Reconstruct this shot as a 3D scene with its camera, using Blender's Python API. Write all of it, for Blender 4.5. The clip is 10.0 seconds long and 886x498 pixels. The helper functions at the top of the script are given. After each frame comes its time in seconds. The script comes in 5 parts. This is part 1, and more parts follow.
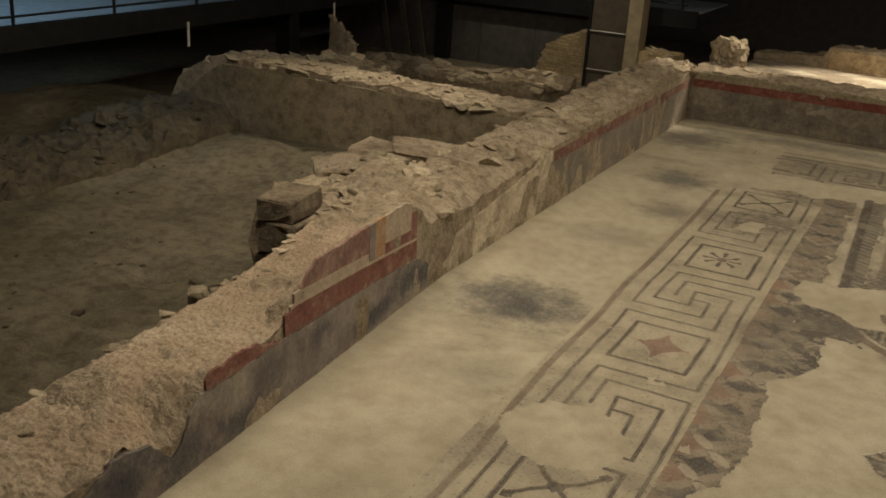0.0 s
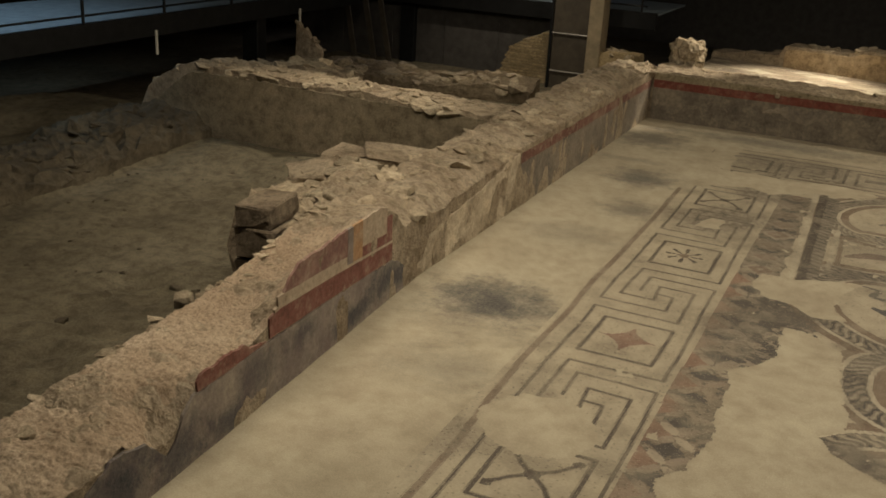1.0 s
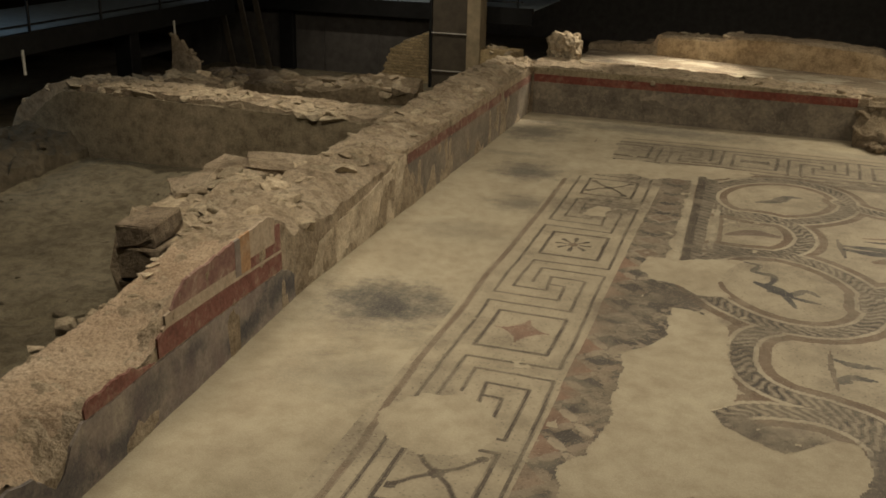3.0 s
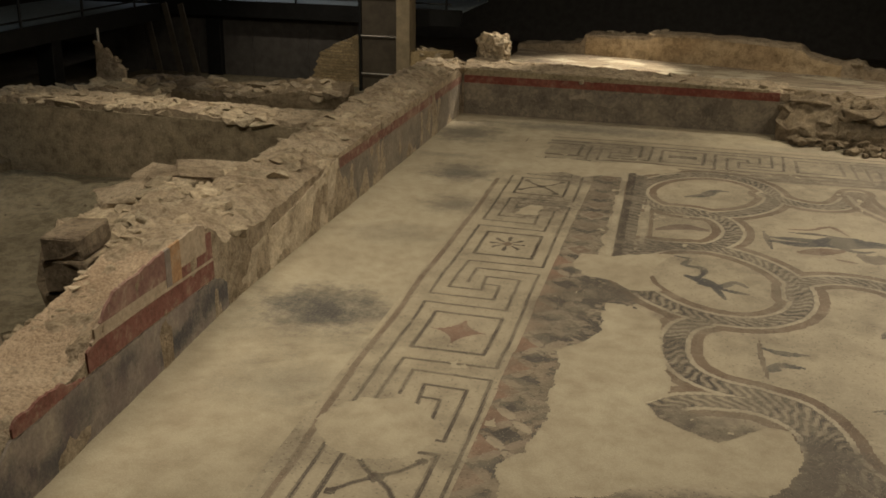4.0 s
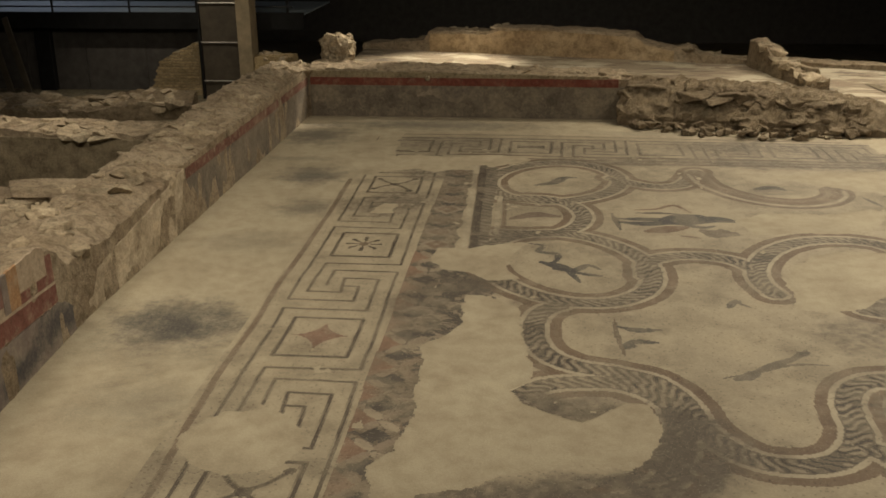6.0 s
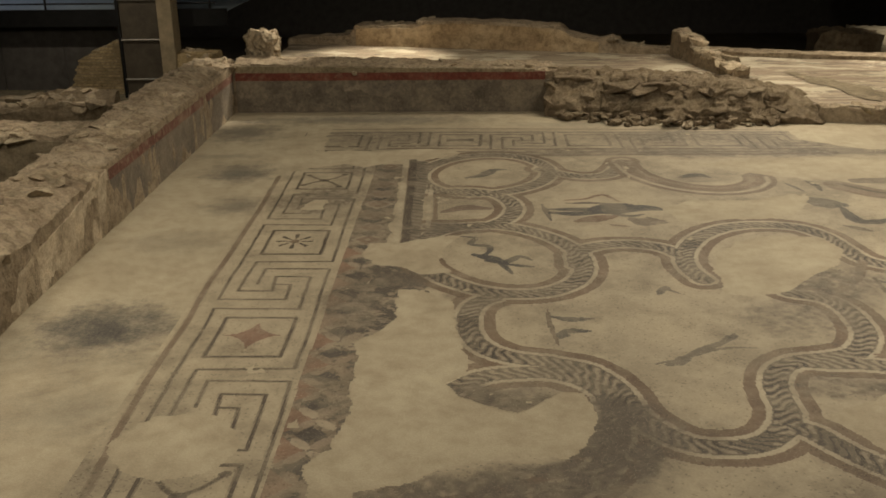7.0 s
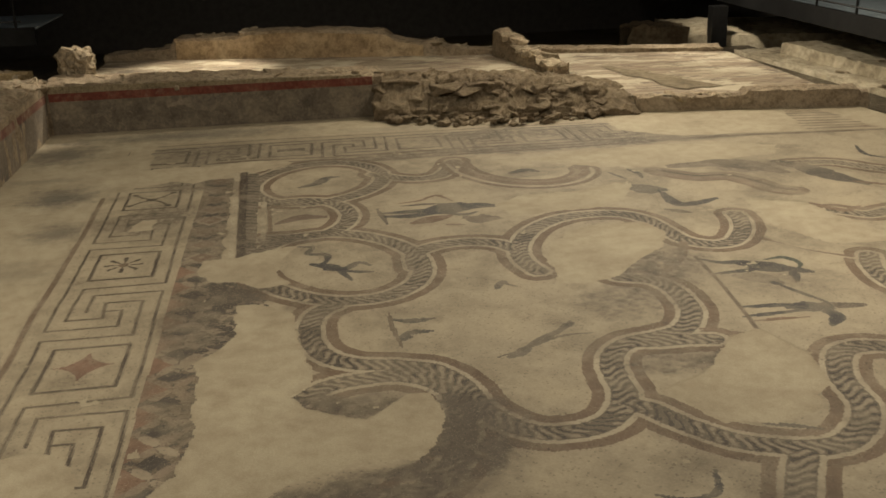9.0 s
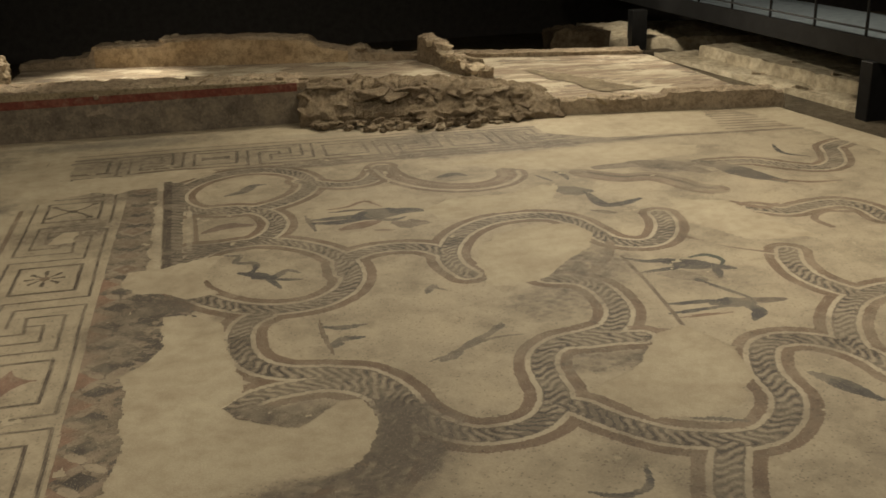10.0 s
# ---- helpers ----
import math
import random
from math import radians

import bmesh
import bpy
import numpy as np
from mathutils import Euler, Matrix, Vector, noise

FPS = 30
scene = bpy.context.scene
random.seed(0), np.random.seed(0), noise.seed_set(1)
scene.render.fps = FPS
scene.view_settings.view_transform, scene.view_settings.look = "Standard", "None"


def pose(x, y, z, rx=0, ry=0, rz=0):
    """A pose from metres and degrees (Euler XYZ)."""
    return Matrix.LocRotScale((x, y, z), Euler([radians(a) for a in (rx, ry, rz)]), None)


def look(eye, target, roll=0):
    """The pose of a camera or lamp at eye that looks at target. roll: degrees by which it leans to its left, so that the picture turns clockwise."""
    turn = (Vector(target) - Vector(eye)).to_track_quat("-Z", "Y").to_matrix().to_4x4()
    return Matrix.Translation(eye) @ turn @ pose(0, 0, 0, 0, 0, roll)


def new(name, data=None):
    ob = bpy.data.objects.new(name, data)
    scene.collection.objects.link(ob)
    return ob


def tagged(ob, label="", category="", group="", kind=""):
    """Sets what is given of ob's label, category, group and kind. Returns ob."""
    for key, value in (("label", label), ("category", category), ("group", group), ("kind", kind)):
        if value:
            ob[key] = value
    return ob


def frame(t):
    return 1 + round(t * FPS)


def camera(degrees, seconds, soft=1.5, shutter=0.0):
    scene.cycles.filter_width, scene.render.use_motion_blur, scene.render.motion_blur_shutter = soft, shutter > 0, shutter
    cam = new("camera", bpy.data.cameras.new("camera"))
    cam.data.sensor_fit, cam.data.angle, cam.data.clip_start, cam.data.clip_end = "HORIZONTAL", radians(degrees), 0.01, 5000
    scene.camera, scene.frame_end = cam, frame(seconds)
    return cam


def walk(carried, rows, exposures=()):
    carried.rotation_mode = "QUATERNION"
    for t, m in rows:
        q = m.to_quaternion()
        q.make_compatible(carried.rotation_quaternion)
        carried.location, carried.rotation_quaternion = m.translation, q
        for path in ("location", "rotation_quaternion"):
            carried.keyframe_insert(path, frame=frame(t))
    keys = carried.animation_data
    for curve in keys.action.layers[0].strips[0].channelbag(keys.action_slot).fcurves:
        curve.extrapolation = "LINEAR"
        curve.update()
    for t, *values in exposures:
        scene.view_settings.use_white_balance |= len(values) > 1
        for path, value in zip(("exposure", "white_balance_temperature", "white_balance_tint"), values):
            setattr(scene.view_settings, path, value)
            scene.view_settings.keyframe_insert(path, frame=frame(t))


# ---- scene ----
cam = camera(48.3, 10.0, soft=1.7)
PATH = [
    (0, (1.686, -5.951, 2.949), (0.842, -4.279, 2.249), 3.7),
    (0.5, (1.708, -6.016, 2.984), (0.881, -4.334, 2.284), 3.4),
    (1, (1.738, -6.21, 3.056), (0.956, -4.506, 2.359), 3.3),
    (1.5, (1.746, -6.201, 3.051), (1.002, -4.479, 2.357), 2.9),
    (2, (1.767, -6.207, 3.056), (1.061, -4.469, 2.364), 2.4),
    (2.5, (1.775, -6.18, 3.04), (1.124, -4.418, 2.353), 1.8),
    (4, (1.812, -6.163, 3.041), (1.339, -4.342, 2.365), 0.9),
    (4.5, (1.818, -6.152, 3.03), (1.414, -4.312, 2.358), 0.6),
    (5, (1.836, -6.15, 3.03), (1.504, -4.295, 2.36), 0.1),
    (5.5, (1.85, -6.135, 3.023), (1.584, -4.269, 2.353), -0.4),
    (7, (1.856, -6.094, 3.008), (1.792, -4.217, 2.322), -0.7),
    (7.5, (1.874, -6.097, 3.007), (1.882, -4.22, 2.316), -1.2),
    (8, (1.871, -6.081, 3.004), (1.958, -4.206, 2.313), -0.9),
    (8.5, (1.879, -6.089, 3.007), (2.043, -4.218, 2.321), -1.1),
    (9, (1.908, -6.083, 2.993), (2.159, -4.219, 2.313), -1.8),
    (9.5, (1.912, -6.077, 2.985), (2.243, -4.226, 2.306), -1.9),
    (10, (1.908, -6.086, 2.989), (2.3, -4.244, 2.315), -1.7),
]
walk(cam, [(t, look(eye, target, roll)) for t, eye, target, roll in PATH], [(0.0, 0.03), (4.0, -0.04), (7.0, -0.13), (10.0, -0.18)])

# ---- light ----
world = bpy.data.worlds.new("hall_dark")
scene.world = world
world.use_nodes = True
world.node_tree.nodes["Background"].inputs[0].default_value = (0.9, 0.75, 0.55, 1)
world.node_tree.nodes["Background"].inputs[1].default_value = 0.055


def spot(name, eye, target, watts, cone, soft, color=(1.0, 0.88, 0.69)):
    d = bpy.data.lights.new(name, "SPOT")
    d.energy, d.spot_size, d.spot_blend, d.shadow_soft_size, d.color = watts, radians(cone), 0.8, soft, color
    ob = new(name, d)
    ob.matrix_world = look(eye, target)
    return ob


def area(name, eye, target, watts, sx, sy, color=(1.0, 0.88, 0.69)):
    d = bpy.data.lights.new(name, "AREA")
    d.shape, d.size, d.size_y, d.energy, d.color = "RECTANGLE", sx, sy, watts, color
    ob = new(name, d)
    ob.matrix_world = look(eye, target)
    return ob


area("ceiling_lamp_row", (6.6, 9.0, 4.8), (5.6, 3.4, 0), 405, 6.5, 0.5, (1.0, 0.87, 0.655))
# Unseen front fill, added to brighten the left wall and the yard wall's face.
area("fill_near", (-1.9, -1.0, 4.9), (-1.8, 0.6, 0), 215, 3.2, 0.5)
# Added weak fill for the floor halfway along the left wall; no fixture there.
area("fill_middle", (-0.6, 3.6, 4.9), (-0.8, 3.8, 0), 40, 2.0, 0.5)
# Invented lamp that lifts the dim right part of the mosaic.
area("fill_east", (7.6, 0.6, 4.9), (6.2, 1.0, 0), 295, 4.0, 0.5)
spot("track_spot_corner", (1.2, 12.2, 4.2), (0.0, 11.4, 0.2), 1500, 46, 0.08)
# Narrow unseen spot added to brighten the tufa stump.
spot("fill_spot_stone", (0.4, 10.6, 3.9), (-1.3, 8.75, 0.8), 1250, 30, 0.06)
spot("track_spot_room", (7.6, 12.4, 4.4), (7.0, 9.0, 0.2), 800, 85, 0.1)
spot("track_spot_yard", (-4.0, 5.4, 4.8), (-4.3, 3.2, 0.0), 520, 52, 0.12)
# Added low fill that reaches the pale platform beneath the walkway deck.
spot("fill_spot_slab", (6.2, 12.6, 3.0), (11.3, 9.6, 0.1), 1050, 60, 0.1)
# Helper spot, not a known source: lights the pale area behind the post.
spot("fill_spot_north_east", (8.4, 11.4, 3.4), (12.0, 14.2, 0.1), 950, 56, 0.1)
# Made-up spot so that the brick pier shows against the dark.
spot("fill_spot_pier", (-5.0, 8.6, 4.4), (-4.9, 11.4, 0.0), 420, 64, 0.1)
# Wide fill added for the otherwise unlit rear wall.
spot("fill_spot_rear_wall", (2.0, 9.2, 4.6), (2.0, 12.6, 0.5), 190, 90, 0.1)
spot("deck_lamp", (-9.6, 2.2, 4.3), (-9.7, 3.0, 1.0), 260, 100, 0.1, (0.55, 0.8, 1.0))
spot("deck_lamp_back", (-8.6, 13.6, 4.2), (-8.0, 13.6, 1.0), 160, 110, 0.1, (0.9, 0.9, 1.0))

# ---- materials ----


def nodes_of(name, rough=0.85, metal=0.0):
    m = bpy.data.materials.new(name)
    m.use_nodes = True
    nt = m.node_tree
    b = nt.nodes["Principled BSDF"]
    b.inputs["Roughness"].default_value, b.inputs["Metallic"].default_value = rough, metal
    b.inputs["Specular IOR Level"].default_value = 0.25
    return m, nt, b


def noise_node(nt, scale, detail=6, rough=0.6, stretch=None):
    geo = nt.nodes.new("ShaderNodeNewGeometry")
    n = nt.nodes.new("ShaderNodeTexNoise")
    n.inputs["Scale"].default_value, n.inputs["Detail"].default_value, n.inputs["Roughness"].default_value = scale, detail, rough
    if stretch:
        mp = nt.nodes.new("ShaderNodeMapping")
        mp.inputs["Scale"].default_value = stretch
        nt.links.new(geo.outputs["Position"], mp.inputs["Vector"])
        nt.links.new(mp.outputs[0], n.inputs["Vector"])
    else:
        nt.links.new(geo.outputs["Position"], n.inputs["Vector"])
    return n.outputs["Fac"]


def ramp(nt, fac, stops):
    r = nt.nodes.new("ShaderNodeValToRGB")
    while len(r.color_ramp.elements) < len(stops):
        r.color_ramp.elements.new(0.5)
    for e, (p, c) in zip(r.color_ramp.elements, stops):
        e.position, e.color = p, (*c, 1)
    nt.links.new(fac, r.inputs[0])
    return r.outputs[0]


def mixed(nt, fac, a, b, mode="MIX"):
    m = nt.nodes.new("ShaderNodeMix")
    m.data_type, m.blend_type = "RGBA", mode
    for sock, v in ((m.inputs[0], fac), (m.inputs[6], a), (m.inputs[7], b)):
        if isinstance(v, (int, float)):
            sock.default_value = v
        elif isinstance(v, tuple):
            sock.default_value = (*v, 1)
        else:
            nt.links.new(v, sock)
    return m.outputs[2]


def math_node(nt, op, *vals):
    m = nt.nodes.new("ShaderNodeMath")
    m.operation = op
    for sock, v in zip(m.inputs, vals):
        if isinstance(v, (int, float)):
            sock.default_value = v
        else:
            nt.links.new(v, sock)
    return m.outputs[0]


def bump(nt, b, height, strength, dist):
    bp = nt.nodes.new("ShaderNodeBump")
    bp.inputs["Strength"].default_value, bp.inputs["Distance"].default_value = strength, dist
    nt.links.new(height, bp.inputs["Height"])
    nt.links.new(bp.outputs[0], b.inputs["Normal"])


def earthy(name, dark, mid, light, s1=1.2, s2=14.0, s3=60.0, relief=0.6, depth=0.03, rough=0.92, island=0.0):
    """Stone, mortar or earth: large stains, middle grain and fine grain, with relief."""
    m, nt, b = nodes_of(name, rough)
    c1 = ramp(nt, noise_node(nt, s1, 5), [(0.3, dark), (0.5, mid), (0.72, light)])
    c2 = ramp(nt, noise_node(nt, s2, 7, 0.68), [(0.28, (0.45, 0.43, 0.4)), (0.55, (1, 1, 1)), (0.8, (1.25, 1.22, 1.15))])
    c3 = ramp(nt, noise_node(nt, s3, 4, 0.7), [(0.3, (0.7, 0.69, 0.66)), (0.6, (1.1, 1.1, 1.1))])
    col = mixed(nt, 1.0, mixed(nt, 1.0, c1, c2, "MULTIPLY"), c3, "MULTIPLY")
    if island:
        info = nt.nodes.new("ShaderNodeObjectInfo")
        v = ramp(nt, info.outputs["Random"], [(0.0, (1 - island, 1 - island, 1 - 1.1 * island)), (1.0, (1 + island, 1 + 0.95 * island, 1 + 0.8 * island))])
        col = mixed(nt, 1.0, col, v, "MULTIPLY")
    nt.links.new(col, b.inputs["Base Color"])
    h = math_node(nt, "ADD", noise_node(nt, s2, 8, 0.7), math_node(nt, "MULTIPLY", noise_node(nt, s3, 4, 0.7), 0.5))
    bump(nt, b, h, relief, depth)
    return m


# The long patch at y 7.35 is stain plus the far wall's painted shadow.
STAINS_AND_SHADE = [(-0.84, 0.46, 0.72, 0.62, 1.0), (-0.95, 0.3, 1.1, 0.9, 0.4), (-0.8, 4.65, 0.6, 0.6, 0.85), (-1.2, 6.6, 0.75, 0.9, 0.75), (-0.55, 3.4, 0.55, 0.5, 0.6),
          (-1.2, 5.4, 0.9, 0.2, 0.4), (-0.7, -0.8, 0.8, 0.5, 0.35), (0.4, 7.35, 2.4, 0.5, 0.65), (-0.9, 2.3, 0.8, 0.5, 0.3), (3.2, 7.0, 1.6, 0.3, 0.35)]


def stained(nt, col, tone, spots=STAINS_AND_SHADE, upright=False):
    """Burnt patches and painted far-wall shade with cloudy edges, on the paving or on an upright face along y."""
    geo = nt.nodes.new("ShaderNodeNewGeometry")
    cloud = noise_node(nt, 6.0 if upright else 3.2, 9, 0.78)
    grit = math_node(nt, "ADD", 0.25, math_node(nt, "MULTIPLY", noise_node(nt, 42.0, 4, 0.8), 1.2))
    for x, y, rx, ry, k in spots:
        mp = nt.nodes.new("ShaderNodeMapping")
        mp.inputs["Location"].default_value = (0, -x / rx, -y / ry) if upright else (-x / rx, -y / ry, 0)
        mp.inputs["Scale"].default_value = (0, 1 / rx, 1 / ry) if upright else (1 / rx, 1 / ry, 0)
        nt.links.new(geo.outputs["Position"], mp.inputs["Vector"])
        ln = nt.nodes.new("ShaderNodeVectorMath")
        ln.operation = "LENGTH"
        nt.links.new(mp.outputs[0], ln.inputs[0])
        near = math_node(nt, "SUBTRACT", 2.0, math_node(nt, "ADD", ln.outputs["Value"], math_node(nt, "MULTIPLY", cloud, 2.1)))
        mr = nt.nodes.new("ShaderNodeMapRange")
        mr.interpolation_type = "SMOOTHSTEP"
        mr.inputs["From Min"].default_value, mr.inputs["From Max"].default_value, mr.inputs["To Max"].default_value = 0.0, 0.9, k
        nt.links.new(near, mr.inputs["Value"])
        col = mixed(nt, math_node(nt, "MULTIPLY", mr.outputs[0], grit), col, tone)
    return col


def paving_material():
    m, nt, b = nodes_of("paving_plain", 0.8)
    c1 = ramp(nt, noise_node(nt, 0.9, 6, 0.65), [(0.3, (0.32, 0.27, 0.19)), (0.5, (0.405, 0.35, 0.25)), (0.75, (0.455, 0.40, 0.29))])
    c2 = ramp(nt, noise_node(nt, 7.0, 7, 0.7), [(0.25, (0.80, 0.78, 0.75)), (0.55, (1, 1, 1)), (0.85, (1.08, 1.07, 1.04))])
    c3 = ramp(nt, noise_node(nt, 90.0, 3, 0.6), [(0.3, (0.86, 0.86, 0.85)), (0.7, (1.08, 1.08, 1.08))])
    col = mixed(nt, 1.0, mixed(nt, 1.0, c1, c2, "MULTIPLY"), c3, "MULTIPLY")
    specks = ramp(nt, noise_node(nt, 28.0, 5, 0.8), [(0.66, (0, 0, 0)), (0.74, (0.55, 0.55, 0.55))])
    col = mixed(nt, specks, col, (0.17, 0.13, 0.09))
    blotch = ramp(nt, noise_node(nt, 2.3, 9, 0.75), [(0.5, (0, 0, 0)), (0.72, (0.45, 0.45, 0.45))])
    col = mixed(nt, blotch, col, (0.24, 0.185, 0.125))
    nt.links.new(stained(nt, col, (0.06, 0.057, 0.055)), b.inputs["Base Color"])
    bump(nt, b, math_node(nt, "ADD", noise_node(nt, 9.0, 6, 0.7), math_node(nt, "MULTIPLY", noise_node(nt, 90.0, 2), 0.25)), 0.25, 0.02)
    return m


def tessera_material():
    m, nt, b = nodes_of("tesserae", 0.72)
    at = nt.nodes.new("ShaderNodeAttribute")
    at.attribute_name = "tone"
    c2 = ramp(nt, noise_node(nt, 1.6, 7, 0.7), [(0.28, (0.66, 0.64, 0.62)), (0.5, (0.95, 0.94, 0.92)), (0.75, (1.1, 1.08, 1.03))])
    nt.links.new(mixed(nt, 1.0, at.outputs["Color"], c2, "MULTIPLY"), b.inputs["Base Color"])
    bump(nt, b, noise_node(nt, 30.0, 4, 0.6), 0.15, 0.01)
    return m


def fresco(name, dark, mid, light, s1=3.0, wear=0.6, streak=None):
    """Painted plaster: cloudy pigment, worn through to the cream ground in spots."""
    m, nt, b = nodes_of(name, 0.8)
    c1 = ramp(nt, noise_node(nt, s1, 8, 0.72, streak), [(0.3, dark), (0.5, mid), (0.7, light)])
    c2 = ramp(nt, noise_node(nt, 26.0, 6, 0.7), [(0.3, (0.66, 0.65, 0.64)), (0.6, (1.05, 1.05, 1.05))])
    worn = ramp(nt, noise_node(nt, 7.0, 9, 0.75), [(0.52, (0, 0, 0)), (0.66, (wear, wear, wear))])
    col = mixed(nt, worn, mixed(nt, 1.0, c1, c2, "MULTIPLY"), (0.37, 0.30, 0.215))
    nt.links.new(col, b.inputs["Base Color"])
    bump(nt, b, noise_node(nt, 18.0, 7, 0.7), 0.5, 0.02)
    return m


SOOT = [(0.0, 0.18, 0.62, 0.20, 1.0), (-0.62, 0.12, 0.55, 0.15, 1.0), (-1.35, 0.28, 0.30, 0.14, 0.7), (-1.8, 0.25, 0.42, 0.22, 0.65), (-2.15, 0.08, 0.40, 0.15, 0.9),
        (-2.62, 0.14, 0.40, 0.25, 0.9), (-3.1, 0.2, 0.5, 0.3, 1.0)]


def dado_material():
    """Grey and violet painted plaster, sooty in patches, bare towards its foot."""
    m, nt, b = nodes_of("blue_grey_dado", 0.8)
    c1 = ramp(nt, noise_node(nt, 2.4, 8, 0.72), [(0.3, (0.175, 0.145, 0.128)), (0.5, (0.255, 0.215, 0.178)), (0.7, (0.34, 0.29, 0.225))])
    c2 = ramp(nt, noise_node(nt, 26.0, 6, 0.7), [(0.3, (0.66, 0.65, 0.64)), (0.6, (1.05, 1.05, 1.05))])
    violet = ramp(nt, noise_node(nt, 3.4, 8, 0.7, (1, 1, 0.5)), [(0.46, (0, 0, 0)), (0.62, (0.7, 0.7, 0.7))])
    col = mixed(nt, violet, mixed(nt, 1.0, c1, c2, "MULTIPLY"), (0.155, 0.115, 0.108))
    worn = ramp(nt, noise_node(nt, 7.0, 9, 0.75), [(0.54, (0, 0, 0)), (0.68, (0.35, 0.35, 0.35))])
    col = mixed(nt, worn, col, (0.31, 0.262, 0.205))
    nt.links.new(stained(nt, col, (0.05, 0.05, 0.054), SOOT, True), b.inputs["Base Color"])
    bump(nt, b, noise_node(nt, 18.0, 7, 0.7), 0.5, 0.02)
    return m


def plain(name, col, rough=0.6, metal=0.0, var=0.25, scale=6.0):
    m, nt, b = nodes_of(name, rough, metal)
    lo, hi = tuple(c * (1 - var) for c in col), tuple(c * (1 + var) for c in col)
    nt.links.new(ramp(nt, noise_node(nt, scale, 6, 0.65), [(0.3, lo), (0.7, hi)]), b.inputs["Base Color"])
    return m


M_PAVE = paving_material()
M_TESS = tessera_material()
M_RUIN = earthy("mortared_rubble", (0.24, 0.182, 0.12), (0.35, 0.278, 0.193), (0.45, 0.37, 0.268), 1.6, 11, 55, 0.9, 0.05)
M_HEAP = earthy("weathered_mortar", (0.15, 0.112, 0.072), (0.235, 0.182, 0.118), (0.32, 0.258, 0.175), 1.8, 12, 60, 1.0, 0.05)
M_STONE = earthy("rubble_stone", (0.25, 0.198, 0.135), (0.355, 0.29, 0.207), (0.46, 0.39, 0.287), 3.0, 16, 70, 0.7, 0.03, island=0.25)
M_GRAVEL = earthy("gravel_mortar", (0.29, 0.208, 0.137), (0.415, 0.315, 0.218), (0.53, 0.425, 0.31), 1.7, 48, 140, 0.7, 0.025)
# Brown taken darker: the blocks' shaded front faces are put into the colour.
M_SHADED_TUFA = earthy("shaded_tufa", (0.11, 0.083, 0.056), (0.175, 0.135, 0.092), (0.24, 0.19, 0.135), 3.0, 16, 60, 0.8, 0.03)
M_FACE = earthy("earth_plaster_face", (0.15, 0.12, 0.08), (0.22, 0.18, 0.12), (0.28, 0.23, 0.16), 0.9, 7, 40, 0.5, 0.03)
M_EARTH = earthy("yard_earth", (0.065, 0.052, 0.034), (0.105, 0.085, 0.056), (0.15, 0.124, 0.084), 0.7, 9, 60, 0.8, 0.05)
M_YARD = earthy("yard_dust", (0.085, 0.07, 0.046), (0.145, 0.122, 0.08), (0.21, 0.18, 0.125), 0.55, 8, 60, 0.7, 0.04)
M_PALE = earthy("pale_mortar_floor", (0.30, 0.255, 0.18), (0.46, 0.40, 0.29), (0.56, 0.50, 0.38), 1.1, 6, 70, 0.35, 0.02)


def remains_material():
    """Pale bedding with ragged brown and grey stripes of surviving mosaic."""
    m, nt, b = nodes_of("striped_mosaic_remains", 0.85)
    c1 = ramp(nt, noise_node(nt, 1.1, 6, 0.65), [(0.3, (0.33, 0.285, 0.205)), (0.5, (0.43, 0.375, 0.275)), (0.72, (0.52, 0.46, 0.35))])
    f1 = ramp(nt, noise_node(nt, 1.3, 9, 0.66, (0.8, 1.7, 1)), [(0.46, (0, 0, 0)), (0.50, (0.92, 0.92, 0.92))])
    f2 = ramp(nt, noise_node(nt, 2.3, 9, 0.7, (0.7, 1.8, 1)), [(0.55, (0, 0, 0)), (0.59, (0.85, 0.85, 0.85))])
    lines = ramp(nt, noise_node(nt, 3.0, 4, 0.6, (0.5, 5.5, 1)), [(0.46, (0, 0, 0)), (0.52, (0.55, 0.55, 0.55))])
    col = mixed(nt, f1, c1, (0.20, 0.148, 0.102))
    col = mixed(nt, math_node(nt, "MULTIPLY", f1, lines), col, (0.40, 0.34, 0.25))
    col = mixed(nt, f2, col, (0.14, 0.112, 0.085))
    nt.links.new(col, b.inputs["Base Color"])
    bump(nt, b, noise_node(nt, 5.0, 8, 0.7), 0.4, 0.03)
    return m


M_REMAINS = remains_material()
M_BRICK = earthy("thin_roman_brick", (0.24, 0.18, 0.10), (0.30, 0.23, 0.13), (0.36, 0.28, 0.165), 2.0, 18, 70, 0.5, 0.02, island=0.2)
M_BARE = earthy("bare_lime_plaster", (0.36, 0.295, 0.205), (0.47, 0.39, 0.285), (0.55, 0.47, 0.35), 1.4, 6, 45, 0.6, 0.03)
M_MORTAR = earthy("lime_mortar", (0.18, 0.145, 0.09), (0.24, 0.195, 0.125), (0.30, 0.245, 0.16), 2.0, 20, 80, 0.6, 0.02)
M_RED = fresco("red_fresco", (0.14, 0.056, 0.043), (0.195, 0.083, 0.063), (0.265, 0.15, 0.112), 4.5, 0.55)
M_DEEPRED = fresco("dark_red_fresco", (0.10, 0.028, 0.02), (0.15, 0.045, 0.03), (0.19, 0.08, 0.055), 4.0, 0.25)
M_PINK = fresco("faded_red_fresco", (0.175, 0.092, 0.075), (0.225, 0.128, 0.103), (0.31, 0.215, 0.165), 5.0, 0.7)
M_CREAM = fresco("cream_fresco", (0.31, 0.24, 0.17), (0.385, 0.305, 0.22), (0.45, 0.37, 0.27), 4.0, 0.5)
